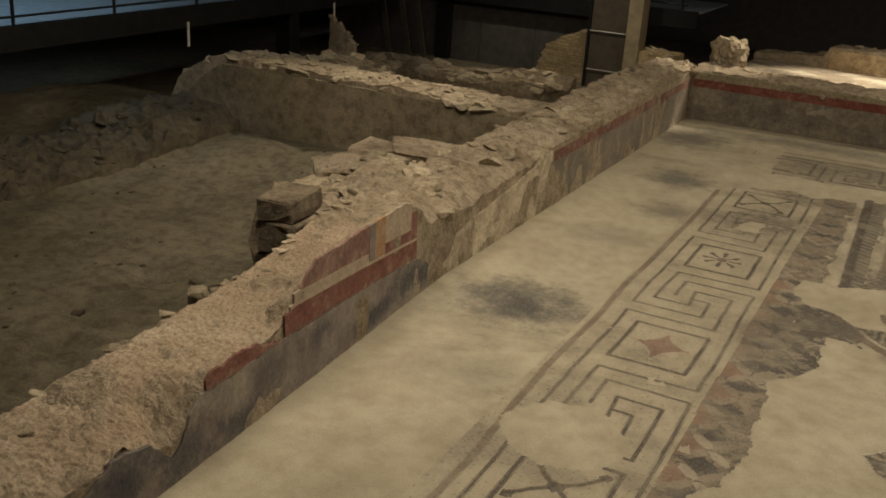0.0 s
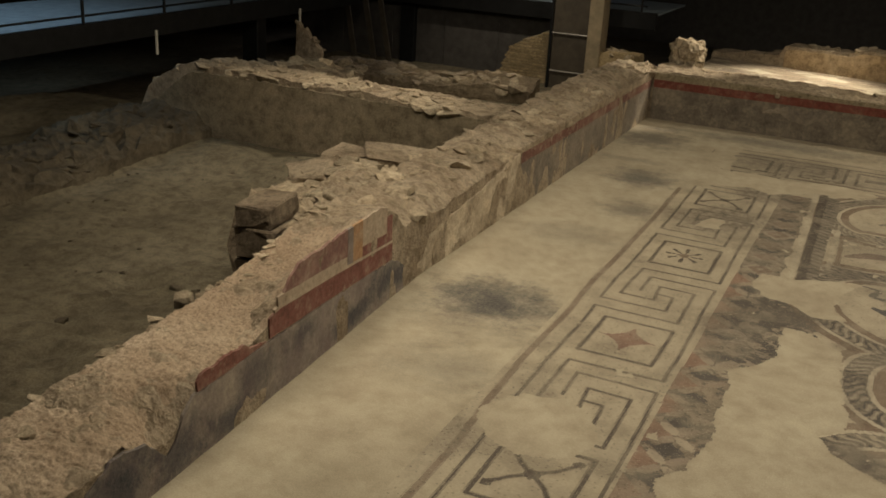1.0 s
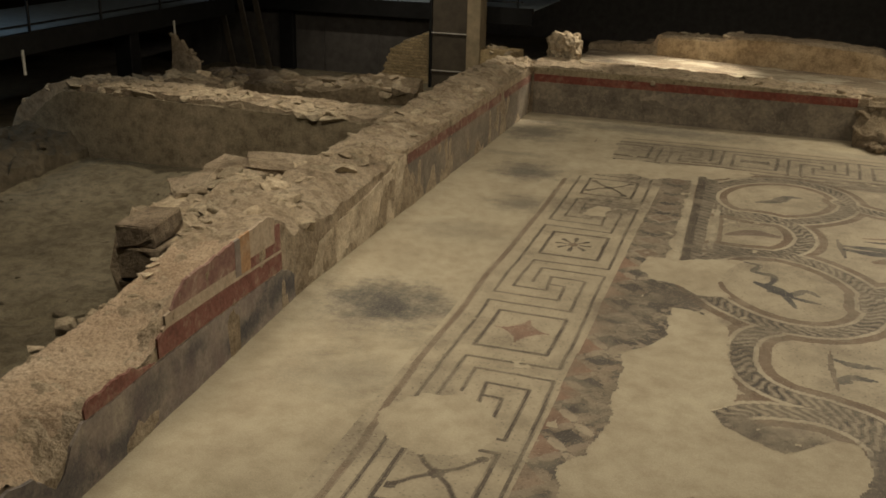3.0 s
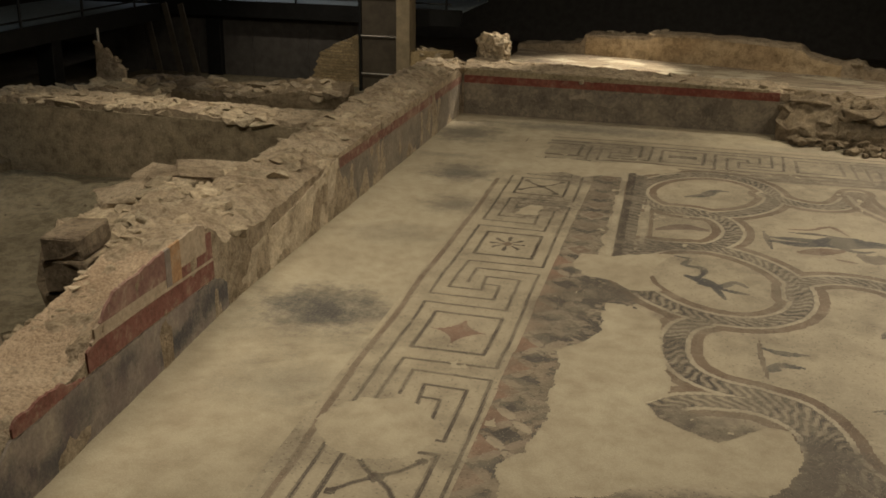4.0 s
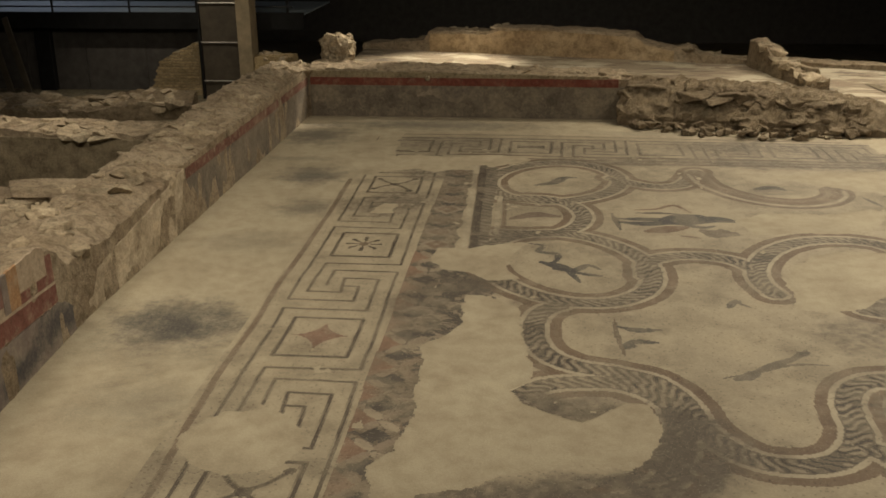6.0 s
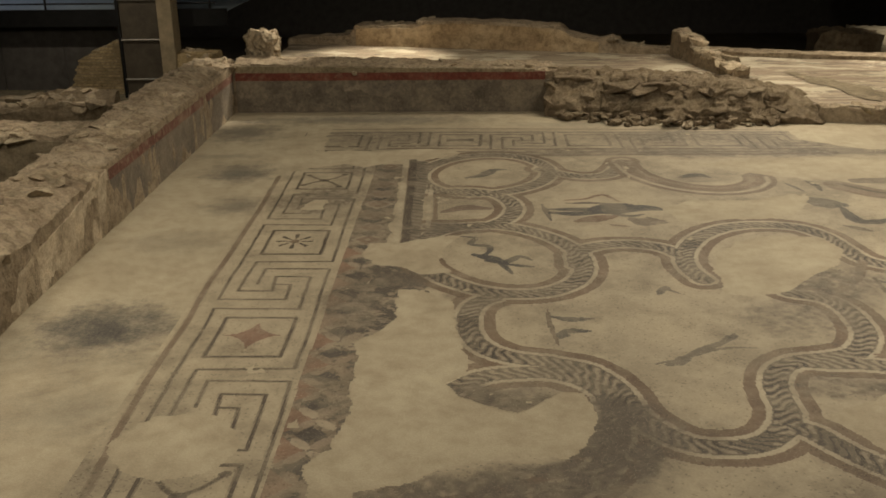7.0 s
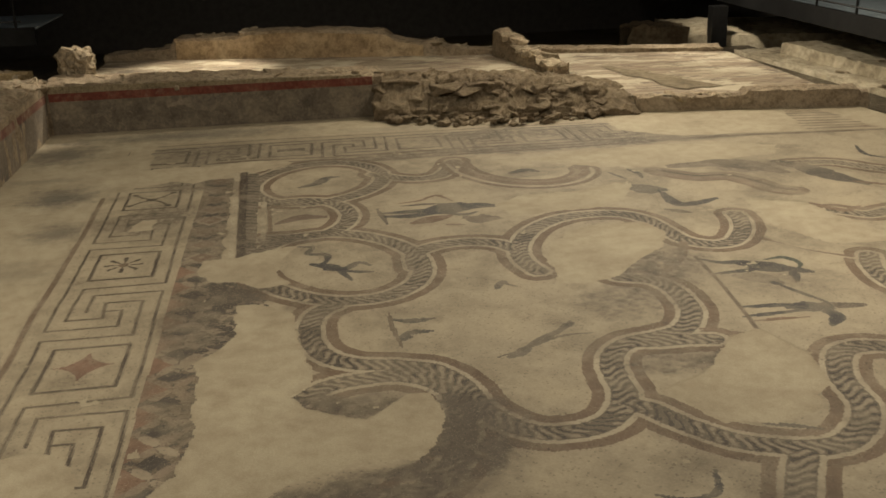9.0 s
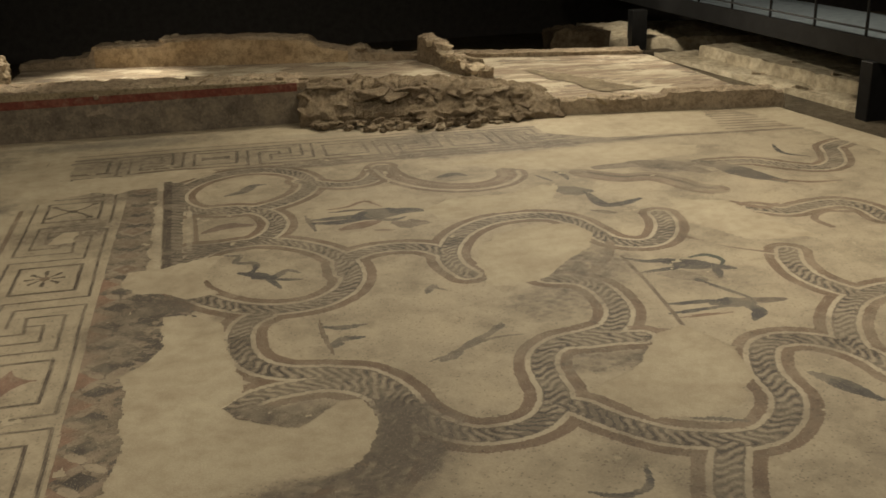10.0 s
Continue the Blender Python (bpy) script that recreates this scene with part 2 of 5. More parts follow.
M_OCHRE = fresco("ochre_fresco", (0.30, 0.17, 0.085), (0.37, 0.22, 0.115), (0.42, 0.29, 0.17), 5.0, 0.5)
M_DADO = dado_material()
M_DARK_PLASTER = fresco("dark_cloudy_plaster", (0.075, 0.062, 0.05), (0.155, 0.13, 0.098), (0.25, 0.208, 0.15), 1.9, 0.4)
M_LOWER = fresco("brown_stained_plaster", (0.085, 0.075, 0.066), (0.19, 0.158, 0.12), (0.275, 0.228, 0.168), 1.5, 0.3)
M_BAND = fresco("worn_red_fresco", (0.12, 0.055, 0.04), (0.165, 0.078, 0.056), (0.23, 0.15, 0.108), 3.0, 0.6)
M_WARM = earthy("ochre_wall_plaster", (0.27, 0.19, 0.11), (0.385, 0.285, 0.17), (0.46, 0.36, 0.235), 1.3, 7, 50, 0.5, 0.03)
M_BLACK = plain("near_black", (0.055, 0.05, 0.045), 0.7)
M_STEEL = plain("dark_steel", (0.02, 0.02, 0.02), 0.45, 0.6)
M_BEIGE = plain("beige_column_paint", (0.22, 0.175, 0.11), 0.6)
M_PANEL = plain("brown_column_panel", (0.055, 0.045, 0.032), 0.6)
M_RUNG = plain("grey_rung", (0.28, 0.26, 0.23), 0.4, 0.3)
M_DECK = plain("deck_boards", (0.20, 0.24, 0.27), 0.5)
M_WHITE = plain("white_tag", (0.5, 0.47, 0.4), 0.6)

# ---- mesh helpers ----


def rnd(*key):
    return random.Random(repr(key))


def mesh_ob(name, verts, faces, material, parent=None, label="", smooth=False):
    me = bpy.data.meshes.new(name)
    me.from_pydata(verts, [], faces)
    bm = bmesh.new()
    bm.from_mesh(me)
    bmesh.ops.recalc_face_normals(bm, faces=bm.faces)
    bm.to_mesh(me)
    bm.free()
    me.materials.append(material)
    if smooth:
        me.shade_smooth()
    ob = new(name, me)
    ob.parent = parent
    return tagged(ob, label)


def part(name, bm, material, parent, label="", smooth=False):
    me = bpy.data.meshes.new(name)
    bm.to_mesh(me)
    bm.free()
    me.materials.append(material)
    if smooth:
        me.shade_smooth()
    ob = new(name, me)
    ob.parent = parent
    return tagged(ob, label)


def box(bm, x0, y0, z0, x1, y1, z1, bevel=0.0, m=None):
    r = bmesh.ops.create_cube(bm, size=1)
    t = Matrix.Translation(((x0 + x1) / 2, (y0 + y1) / 2, (z0 + z1) / 2)) @ Matrix.Diagonal((x1 - x0, y1 - y0, z1 - z0, 1))
    bmesh.ops.transform(bm, matrix=(m @ t) if m else t, verts=r["verts"])
    if bevel:
        edges = list({e for v in r["verts"] for e in v.link_edges})
        bmesh.ops.bevel(bm, geom=edges, offset=bevel, segments=1, affect="EDGES")
    return bm


def boxes(*specs, bevel=0.0):
    bm = bmesh.new()
    for s in specs:
        box(bm, *s, bevel=bevel)
    return bm


def rod(p, q, r, seg=8):
    bm = bmesh.new()
    d = Vector(q) - Vector(p)
    m = Matrix.Translation((Vector(p) + Vector(q)) / 2) @ d.to_track_quat("Z", "Y").to_matrix().to_4x4()
    bmesh.ops.create_cone(bm, cap_ends=True, segments=seg, radius1=r, radius2=r, depth=d.length, matrix=m)
    return bm


def curve(stops, x):
    """Piecewise linear height through (place, value) stops."""
    return float(np.interp(x, [s[0] for s in stops], [s[1] for s in stops]))


def jag(x, y, z, amp, size, oct_=3):
    return amp * noise.fractal(Vector((x, y, z)) / size, 0.8, 2.0, oct_)


def rock_meshes(n, seed, flat=0.6, material=None):
    out = []
    for i in range(n):
        r = rnd("rock", seed, i)
        bm = bmesh.new()
        for _ in range(15):
            v = Vector((r.gauss(0, 1), r.gauss(0, 1), r.gauss(0, 1))).normalized()
            v = Vector((max(-0.72, min(0.72, v.x)), max(-0.66, min(0.66, v.y)), max(-0.6, min(0.6, v.z)) * flat)) * r.uniform(0.9, 1.1)
            bm.verts.new(v)
        hull = bmesh.ops.convex_hull(bm, input=bm.verts)
        bmesh.ops.delete(bm, geom=[g for g in hull["geom_interior"] if isinstance(g, bmesh.types.BMVert)], context="VERTS")
        bmesh.ops.bevel(bm, geom=bm.edges[:], offset=0.05, segments=1, affect="EDGES", clamp_overlap=True)
        me = bpy.data.meshes.new("stone")
        bm.to_mesh(me)
        bm.free()
        me.materials.append(material or M_STONE)
        out.append(me)
    return out


ROCKS = rock_meshes(10, 1)
# Earth-dark stones; on the bank this colour stands in for missing light.
DULL = rock_meshes(6, 4, 0.6, M_EARTH)
SLABS = rock_meshes(6, 2, 0.38)
FLAGS = rock_meshes(6, 3, 0.22, M_HEAP)
LUMPS = rock_meshes(6, 5, 0.6, M_HEAP)


def stone(parent, x, y, z, size, r, pool=None, name="stone", tip=0.35):
    ob = new(name, r.choice(pool or ROCKS))
    ob.parent = parent
    ob.matrix_basis = (Matrix.Translation((x, y, z)) @ Euler((r.uniform(-tip, tip), r.uniform(-tip, tip), r.uniform(0, 6.28))).to_matrix().to_4x4()
                       @ Matrix.Diagonal((size * r.uniform(0.8, 1.3), size * r.uniform(0.7, 1.1), size * r.uniform(0.7, 1.1), 1)))
    return ob


def bend(y):
    """The room's long wall turns slightly inwards at its low end."""
    return 0.068 * max(0.0, 0.4 - y)


def ruin(name, a, b, thick, base, top, material, label, rough=0.03, step=0.06, across=12, face_rough=None, category="ruined wall", warp=lambda y: 0.0):
    """A broken wall from a to b. top(s, c): height at s metres along it and c from -1 (right of the way) to 1 (left)."""
    a, b = Vector((*a, 0)), Vector((*b, 0))
    way = (b - a).normalized()
    side = Vector((-way.y, way.x, 0))
    length, n = (b - a).length, max(4, int((b - a).length / step))
    fr = rough * 0.5 if face_rough is None else face_rough
    verts, faces, ring = [], [], 0
    for i in range(n + 1):
        s = length * i / n
        row = []
        prof = [(-1, k / 5) for k in range(5)] + [(-1 + 2 * k / across, 1) for k in range(across + 1)] + [(1, 1 - k / 5) for k in range(1, 6)]
        for c, h in prof:
            zt = top(s, c)
            z = base + (zt - base) * h
            p = a + way * s + side * (c * thick / 2)
            if h < 1:
                p += side * (c * (jag(p.x * 1.0, p.y, z * 1.0, fr, 0.3) + 0.02 * (1 - h)))
            else:
                z += jag(p.x, p.y, 3.3, rough, 0.16, 4) + jag(p.x, p.y, 9.1, rough * 0.8, 0.6, 2)
                p += way * jag(p.x, p.y, 5.0, rough * 0.6, 0.2) + side * jag(p.x, p.y, 7.0, rough * 0.6, 0.2)
            if i in (0, n):
                p += way * jag(p.y * 1.3, p.x, z * 2, rough * 1.5, 0.25)
            row.append((p.x + warp(p.y), p.y, z))
        ring = len(row)
        verts += row
    for i in range(n):
        for j in range(ring - 1):
            q = i * ring + j
            faces.append((q, q + 1, q + ring + 1, q + ring))
    faces.append(tuple(range(ring)))
    faces.append(tuple(range(n * ring, (n + 1) * ring)))
    ob = mesh_ob(name, verts, faces, material, smooth=False)
    tagged(ob, label, category)

    def strew(count, lo, hi, seed, s0=0.0, s1=1.0, c0=-0.95, c1=0.95, sink=0.25, pool=None, tip=0.3):
        r = rnd(name, seed)
        for _ in range(count):
            s, c = length * r.uniform(s0, s1), r.uniform(c0, c1)
            size = r.uniform(lo, hi)
            p = a + way * s + side * (c * thick / 2)
            stone(ob, p.x + warp(p.y), p.y, top(s, c) + size * (sink * r.uniform(-0.6, 0.8) - 0.2), size, r, pool, tip=tip)
    return ob, strew


def slab(name, along, at, u0, u1, lo, hi, thick, material, parent, label="", step=0.025, rag=0.012):
    """Plaster on an upright face. along 'y': a face that looks to +x at x = at; along 'x': a face that looks to -y at y = at."""
    n = max(2, int((u1 - u0) / step))
    verts, faces = [], []
    for i in range(n + 1):
        u = u0 + (u1 - u0) * i / n
        z0, z1 = lo(u), hi(u)
        z1 = max(z1, z0 + 0.004)
        wob = jag(u, at, 2.0, 0.006, 0.35)
        e = jag(u * 3, at + z1, 4.0, rag, 0.12, 4)
        for z, d in ((z0, 0.0), (z0, thick), (z1 + e, thick * 0.9), (z1 + e + rag * 0.3, 0.0)):
            verts.append((at + d + wob + bend(u), u, z) if along == "y" else (u, at - d - wob, z))
    for i in range(n):
        q = i * 4
        for j in range(3):
            faces.append((q + j, q + j + 1, q + j + 5, q + j + 4))
    faces += [(0, 1, 2, 3), tuple(range(4 * n, 4 * n + 4))]
    return mesh_ob(name, verts, faces, material, parent, label)


def sheet(name, x0, y0, x1, y1, nx, ny, height, material):
    xs, ys = np.linspace(x0, x1, nx + 1), np.linspace(y0, y1, ny + 1)
    verts = [(x, y, height(x, y)) for y in ys for x in xs]
    faces = [(j * (nx + 1) + i, j * (nx + 1) + i + 1, (j + 1) * (nx + 1) + i + 1, (j + 1) * (nx + 1) + i) for j in range(ny) for i in range(nx)]
    return mesh_ob(name, verts, faces, material, smooth=True)


# ---- ground and hall ----
def yard_height(x, y):
    z = -0.34 + jag(x, y, 0.0, 0.045, 0.6, 5)
    if y < 0.8:
        z += jag(x, y, 7.0, 0.06, 0.32, 4) * min(1.0, 0.8 - y) * max(0.0, min(1.0, (x + 4.6) / 0.8))
    z += 0.16 * math.exp(-((y - 3.4) / 0.9) ** 2)
    z += 0.16 * max(0.0, min(1.0, (x + 3.6) / 1.2)) * (1 if y < 0.5 else 0.3)
    if x < -6.2:
        z += 0.12 * min(1.0, (-6.2 - x) / 0.5)
    if y > 4.8:
        z = -0.5
    if x > -2.2:
        z = -0.5
    return z


tagged(sheet("ground", -24, -16, 26, 24, 8, 8, lambda x, y: -0.6, M_EARTH), "dark bare earth under the whole excavation", "ground", kind="structure")
yard = tagged(sheet("ground_yard", -9.5, -6, -1.9, 12.5, 130, 260, yard_height, M_YARD), "dusty brown earth floor of the unroofed yard", "ground", kind="structure")

# Dark box added to close the hall; its ceiling stays out of view.
for nm, sp in (("wall_north", (-24, 20, -0.6, 26, 20.3, 5.2)), ("wall_south", (-24, -12.3, -0.6, 26, -12, 5.2)),
               ("wall_west", (-24.3, -12, -0.6, -24, 20, 5.2)), ("wall_east", (26, -12, -0.6, 26.3, 20, 5.2))):
    tagged(part(nm, boxes(sp), M_BLACK, None), "near-black wall closing the museum hall", "wall", kind="structure")
tagged(part("ceiling", boxes((-24, -12, 5.2, 26, 20, 5.4)), M_BLACK, None), "unseen black ceiling closing the museum hall", "ceiling", kind="structure")

# room floor: lime screed, on which the mosaic lies
XW, YW = -1.6, 7.87
tagged(mesh_ob("floor", [(x, y, z) for z in (-0.4, 0.0) for x, y in ((XW, -7), (9.9, -7), (9.9, 3.4), (9.55, 6.75), (6.3, 7.3), (2.7, YW), (XW, YW))],
               [tuple(range(7, 14))] + [(i, (i + 1) % 7, 7 + (i + 1) % 7, 7 + i) for i in range(7)], M_PAVE),
       "cream lime screed floor with burnt grey patches and painted far-wall shade", "floor", kind="structure")

# ---- mosaic ----
CELL = 0.0125
GX = np.arange(-0.345, 9.35, CELL)
GY = np.arange(-3.3, 7.0, CELL)
rg = np.random.default_rng(7)
PX = np.repeat(GX[None, :], len(GY), 0) + rg.uniform(-0.0014, 0.0014, (len(GY), len(GX)))
PY = np.repeat(GY[:, None], len(GX), 1) + rg.uniform(-0.0014, 0.0014, (len(GY), len(GX)))


def lattice(size, seed):
    """Smooth value noise over the paving, 0 to 1."""
    r = np.random.default_rng(seed)
    nx, ny = int(12 / size) + 3, int(13 / size) + 3
    g = r.random((ny, nx))
    u, v = (PX + 1) / size, (PY + 4) / size
    i, j = u.astype(int), v.astype(int)
    fu, fv = u - i, v - j
    fu, fv = fu * fu * (3 - 2 * fu), fv * fv * (3 - 2 * fv)
    return (g[j, i] * (1 - fu) + g[j, i + 1] * fu) * (1 - fv) + (g[j + 1, i] * (1 - fu) + g[j + 1, i + 1] * fu) * fv


CLOUD = 0.55 * lattice(0.5, 1) + 0.3 * lattice(0.17, 2) + 0.15 * lattice(0.07, 3)
EDGE = 0.5 * lattice(0.2, 4) + 0.3 * lattice(0.08, 5) + 0.2 * lattice(0.035, 6)
CX, CY = PX.copy(), PY.copy()
PX = PX + 0.026 * (lattice(0.75, 11) - 0.5) + 0.007 * (lattice(0.13, 12) - 0.5)
PY = PY + 0.026 * (lattice(0.75, 13) - 0.5) + 0.007 * (lattice(0.13, 14) - 0.5)
WEAR = 0.45 * lattice(0.33, 15) + 0.35 * lattice(0.11, 16) + 0.2 * lattice(0.045, 17)
CREAM, PALE, DARK, BROWN, REDDISH, GREY = ((0.40, 0.345, 0.25), (0.44, 0.385, 0.285), (0.105, 0.086, 0.068),
                                           (0.20, 0.152, 0.11), (0.24, 0.155, 0.115), (0.21, 0.182, 0.14))
TONE = np.empty((len(GY), len(GX), 3))
TONE[:] = CREAM
KIND = np.zeros((len(GY), len(GX)), int)
KINDS = ["mosaic_ground", "meander_border", "triangle_border", "guilloche_band", "medallion_figure"]


def paint(mask, color, kind, fade=0.25):
    """Lay tesserae of one colour; worn spots keep something of what is below."""
    k = 1 - fade * np.clip((CLOUD[mask] - 0.35) * 3, 0, 1)[:, None]
    TONE[mask] = TONE[mask] * (1 - k) + np.array(color) * k
    KIND[mask] = kind


def near(points, reach, closed=False):
    """Distance, length along and side (positive: left of the way) from a chain of points."""
    pts = list(points) + ([points[0]] if closed else [])
    D, S, L = np.full(PX.shape, 9.0), np.zeros(PX.shape), np.zeros(PX.shape)
    run = 0.0
    for (ax, ay), (bx, by) in zip(pts, pts[1:]):
        ln = math.hypot(bx - ax, by - ay)
        if ln < 1e-6:
            continue
        i0, i1 = np.searchsorted(GX, min(ax, bx) - reach - 0.03), np.searchsorted(GX, max(ax, bx) + reach + 0.03)
        j0, j1 = np.searchsorted(GY, min(ay, by) - reach - 0.03), np.searchsorted(GY, max(ay, by) + reach + 0.03)
        sl = (slice(j0, j1), slice(i0, i1))
        dx, dy = (bx - ax) / ln, (by - ay) / ln
        rx, ry = PX[sl] - ax, PY[sl] - ay
        t = np.clip(rx * dx + ry * dy, 0, ln)
        d = np.hypot(rx - t * dx, ry - t * dy)
        m = d < D[sl]
        D[sl] = np.where(m, d, D[sl])
        S[sl] = np.where(m, run + t, S[sl])
        L[sl] = np.where(m, dx * ry - dy * rx, L[sl])
        run += ln
    return D, S, L


def smooth(points, n=8, closed=False):
    """A Catmull-Rom curve through the points."""
    p = [Vector(q) for q in points]
    p = [p[-1]] + p + p[:2] if closed else [2 * p[0] - p[1]] + p + [2 * p[-1] - p[-2]]
    out = []
    for a, b, c, d in zip(p, p[1:], p[2:], p[3:]):
        for k in range(n):
            t = k / n
            out.append(0.5 * ((2 * b) + (c - a) * t + (2 * a - 5 * b + 4 * c - d) * t * t + (3 * b - a - 3 * c + d) * t ** 3))
    return [(q.x, q.y) for q in out] + ([] if closed else [tuple(p[-2])])


def offset(points, d):
    """The chain moved d to the right of its way."""
    out = []
    for i, p in enumerate(points):
        a, b = points[max(0, i - 1)], points[min(len(points) - 1, i + 1)]
        ux, uy = b[0] - a[0], b[1] - a[1]
        ln = math.hypot(ux, uy) or 1
        out.append((p[0] + uy / ln * d, p[1] - ux / ln * d))
    return out


def stroke(points, width, color, kind, fade=0.25, closed=False):
    D, _, _ = near(points, width, closed)
    m = D < width / 2 + CELL / 2
    k = np.clip((width / 2 - D[m]) / CELL + 0.5, 0, 1) * (1 - fade * np.clip((CLOUD[m] - 0.35) * 3, 0, 1))
    TONE[m] = TONE[m] * (1 - k[:, None]) + np.array(color) * k[:, None]
    KIND[m] = kind


def inside(poly, soft=0.1):
    """Cells inside a polygon, its edge frayed by the noise."""
    m = np.zeros(PX.shape, bool)
    for (ax, ay), (bx, by) in zip(poly, poly[1:] + poly[:1]):
        c = (ay > PY) != (by > PY)
        if ay != by:
            m ^= c & (PX < (bx - ax) * (PY - ay) / (by - ay) + ax)
    D, _, _ = near(poly, 0.3, True)
    return np.where(m, D, -D) > (EDGE - 0.5) * soft


# the broad border with squares and key pattern
def key_border(place, runs, wide=0.026):
    """One 2.02 m length of squares and meanders; place(u across, v along) gives the point on the floor."""
    def ln(pts, w=None, c=DARK):
        stroke([place(*p) for p in pts], w or wide, c, 1, 0.15)
    for k in runs:
        v = 2.01 * k
        ln([(0.0, v), (0.53, v), (0.53, v + 0.65), (0.0, v + 0.65), (0.0, v)], wide + 0.006)
        ln([(0.275, v + 1.31), (0.39, v + 1.30), (0.40, v + 0.995), (-0.13, v + 1.0), (-0.13, v + 2.83)])
        ln([(-0.13, v + 0.82), (0.53, v + 0.81), (0.53, v + 1.47), (0.24, v + 1.48), (0.265, v + 1.17), (-0.01, v + 1.17), (0.0, v + 1.82), (0.66, v + 1.83)])
        ln([(0.12, v + 1.32), (0.115, v + 1.66), (0.66, v + 1.65), (0.66, v - 0.18)])


stroke([(-0.22, -3.3), (-0.23, -1.5), (-0.28, -0.4), (-0.295, 1.0), (-0.325, 4.5)], 0.05, BROWN, 1, 0.25)
key_border(lambda u, v: (u - 0.012 * v, v - 0.02), range(-2, 3))
# far border, turned: the same key pattern, shorter, until the paving breaks off
def far_place(u, v):
    x = 1.41 + (0.80 if v > 0 else 0.735) * v
    return (x, 5.862 + 1.10 * u - 0.012 * abs(x - 1.4))


key_border(far_place, range(-1, 3), 0.034)
for x in (-0.335, -0.20):
    stroke([(x + 0.02, 5.60), (x, 6.60)], 0.035, DARK if x > -0.3 else BROWN, 1, 0.3)
stroke([(-0.335, 6.78), (1.5, 6.79), (5.6, 6.66)], 0.05, BROWN, 1, 0.35)
stroke([(-0.20, 6.60), (5.4, 6.54)], 0.03, DARK, 1, 0.35)
stroke([(0.8, 5.745), (1.4, 5.74), (2.2, 5.66), (5.6, 5.66)], 0.045, BROWN, 1, 0.2)
stroke([(1.2, 5.60), (2.2, 5.545), (4.0, 5.52), (5.4, 5.53)], 0.04, BROWN, 2, 0.2)
stroke([(1.5, 5.42), (2.9, 5.38), (4.2, 5.40), (6.2, 5.42)], 0.055, BROWN, 2, 0.2)
stroke([(5.4, 5.66), (6.5, 5.62), (9.2, 5.52)], 0.06, BROWN, 1, 0.3)
stroke([(6.1, 5.46), (7.4, 5.44), (9.2, 5.28)], 0.10, (0.17, 0.135, 0.10), 1, 0.35)
for q in range(9):
    stroke([(7.9 + 0.06 * q, 5.62 + 0.14 * q), (9.3, 5.42 + 0.15 * q)], 0.05, BROWN, 1, 0.3)

# motifs in the squares
for cx, cy in ((0.26, 0.32),):
    R = np.hypot(PX - cx, PY - cy)
    A = np.abs(PX - cx) ** 0.62 + (np.abs(PY - cy) * 0.9) ** 0.62
    paint(A < 0.215 ** 0.62 * 1.0, REDDISH, 1, 0.2)
for cx, cy in ((0.22, 2.33),):
    R, T = np.hypot(PX - cx, (PY - cy) * 0.85), np.arctan2(PY - cy, PX - cx)
    paint((R < 0.17) & (np.cos(8 * T) > 0.55) & (R > 0.05), DARK, 1, 0.3)
    paint((R < 0.045), BROWN, 1, 0.3)
for cx, cy in ((0.28, -1.70), (0.2, 4.33)):
    for dx, dy in ((0.21, 0.24), (-0.2, 0.22), (0.2, -0.25), (-0.21, -0.2)):
        stroke([(cx, cy), (cx + dx * 0.5, cy + dy * 0.38), (cx + dx, cy + dy)], 0.032, DARK, 1, 0.25)
        paint(np.hypot(PX - cx - dx * 0.95, PY - cy - dy * 0.95) < 0.035, DARK, 1, 0.3)
    paint(np.hypot(PX - cx, PY - cy) < 0.05, DARK, 1, 0.3)
paint((np.abs(PY - 6.16) < 0.05 + 0.32 * np.abs(np.abs(PX - 1.67) - 0.06)) & (np.abs(PX - 1.67) < 0.17), DARK, 1, 0.15)

# the inner border: triangles and leaves on a dark ground
bandm = (PX > 0.72) & (PX < np.where(PY < 1.75, 1.5, 1.06) + 0.1 * (EDGE - 0.5)) & (PY > -3.3) & (PY < 5.0)
paint(bandm, (0.185, 0.15, 0.112), 2, 0.4)
paint(bandm & (PX > 0.86 + 0.06 * EDGE) & (PY < 1.8) & (PY > 0.1), (0.10, 0.087, 0.072), 2, 0.3)
speck = 0.6 * lattice(0.05, 21) + 0.4 * lattice(0.028, 22)
paint(bandm & (speck > 0.58), (0.125, 0.108, 0.088), 2, 0.4)
paint(bandm & (speck < 0.36), (0.27, 0.225, 0.165), 2, 0.5)
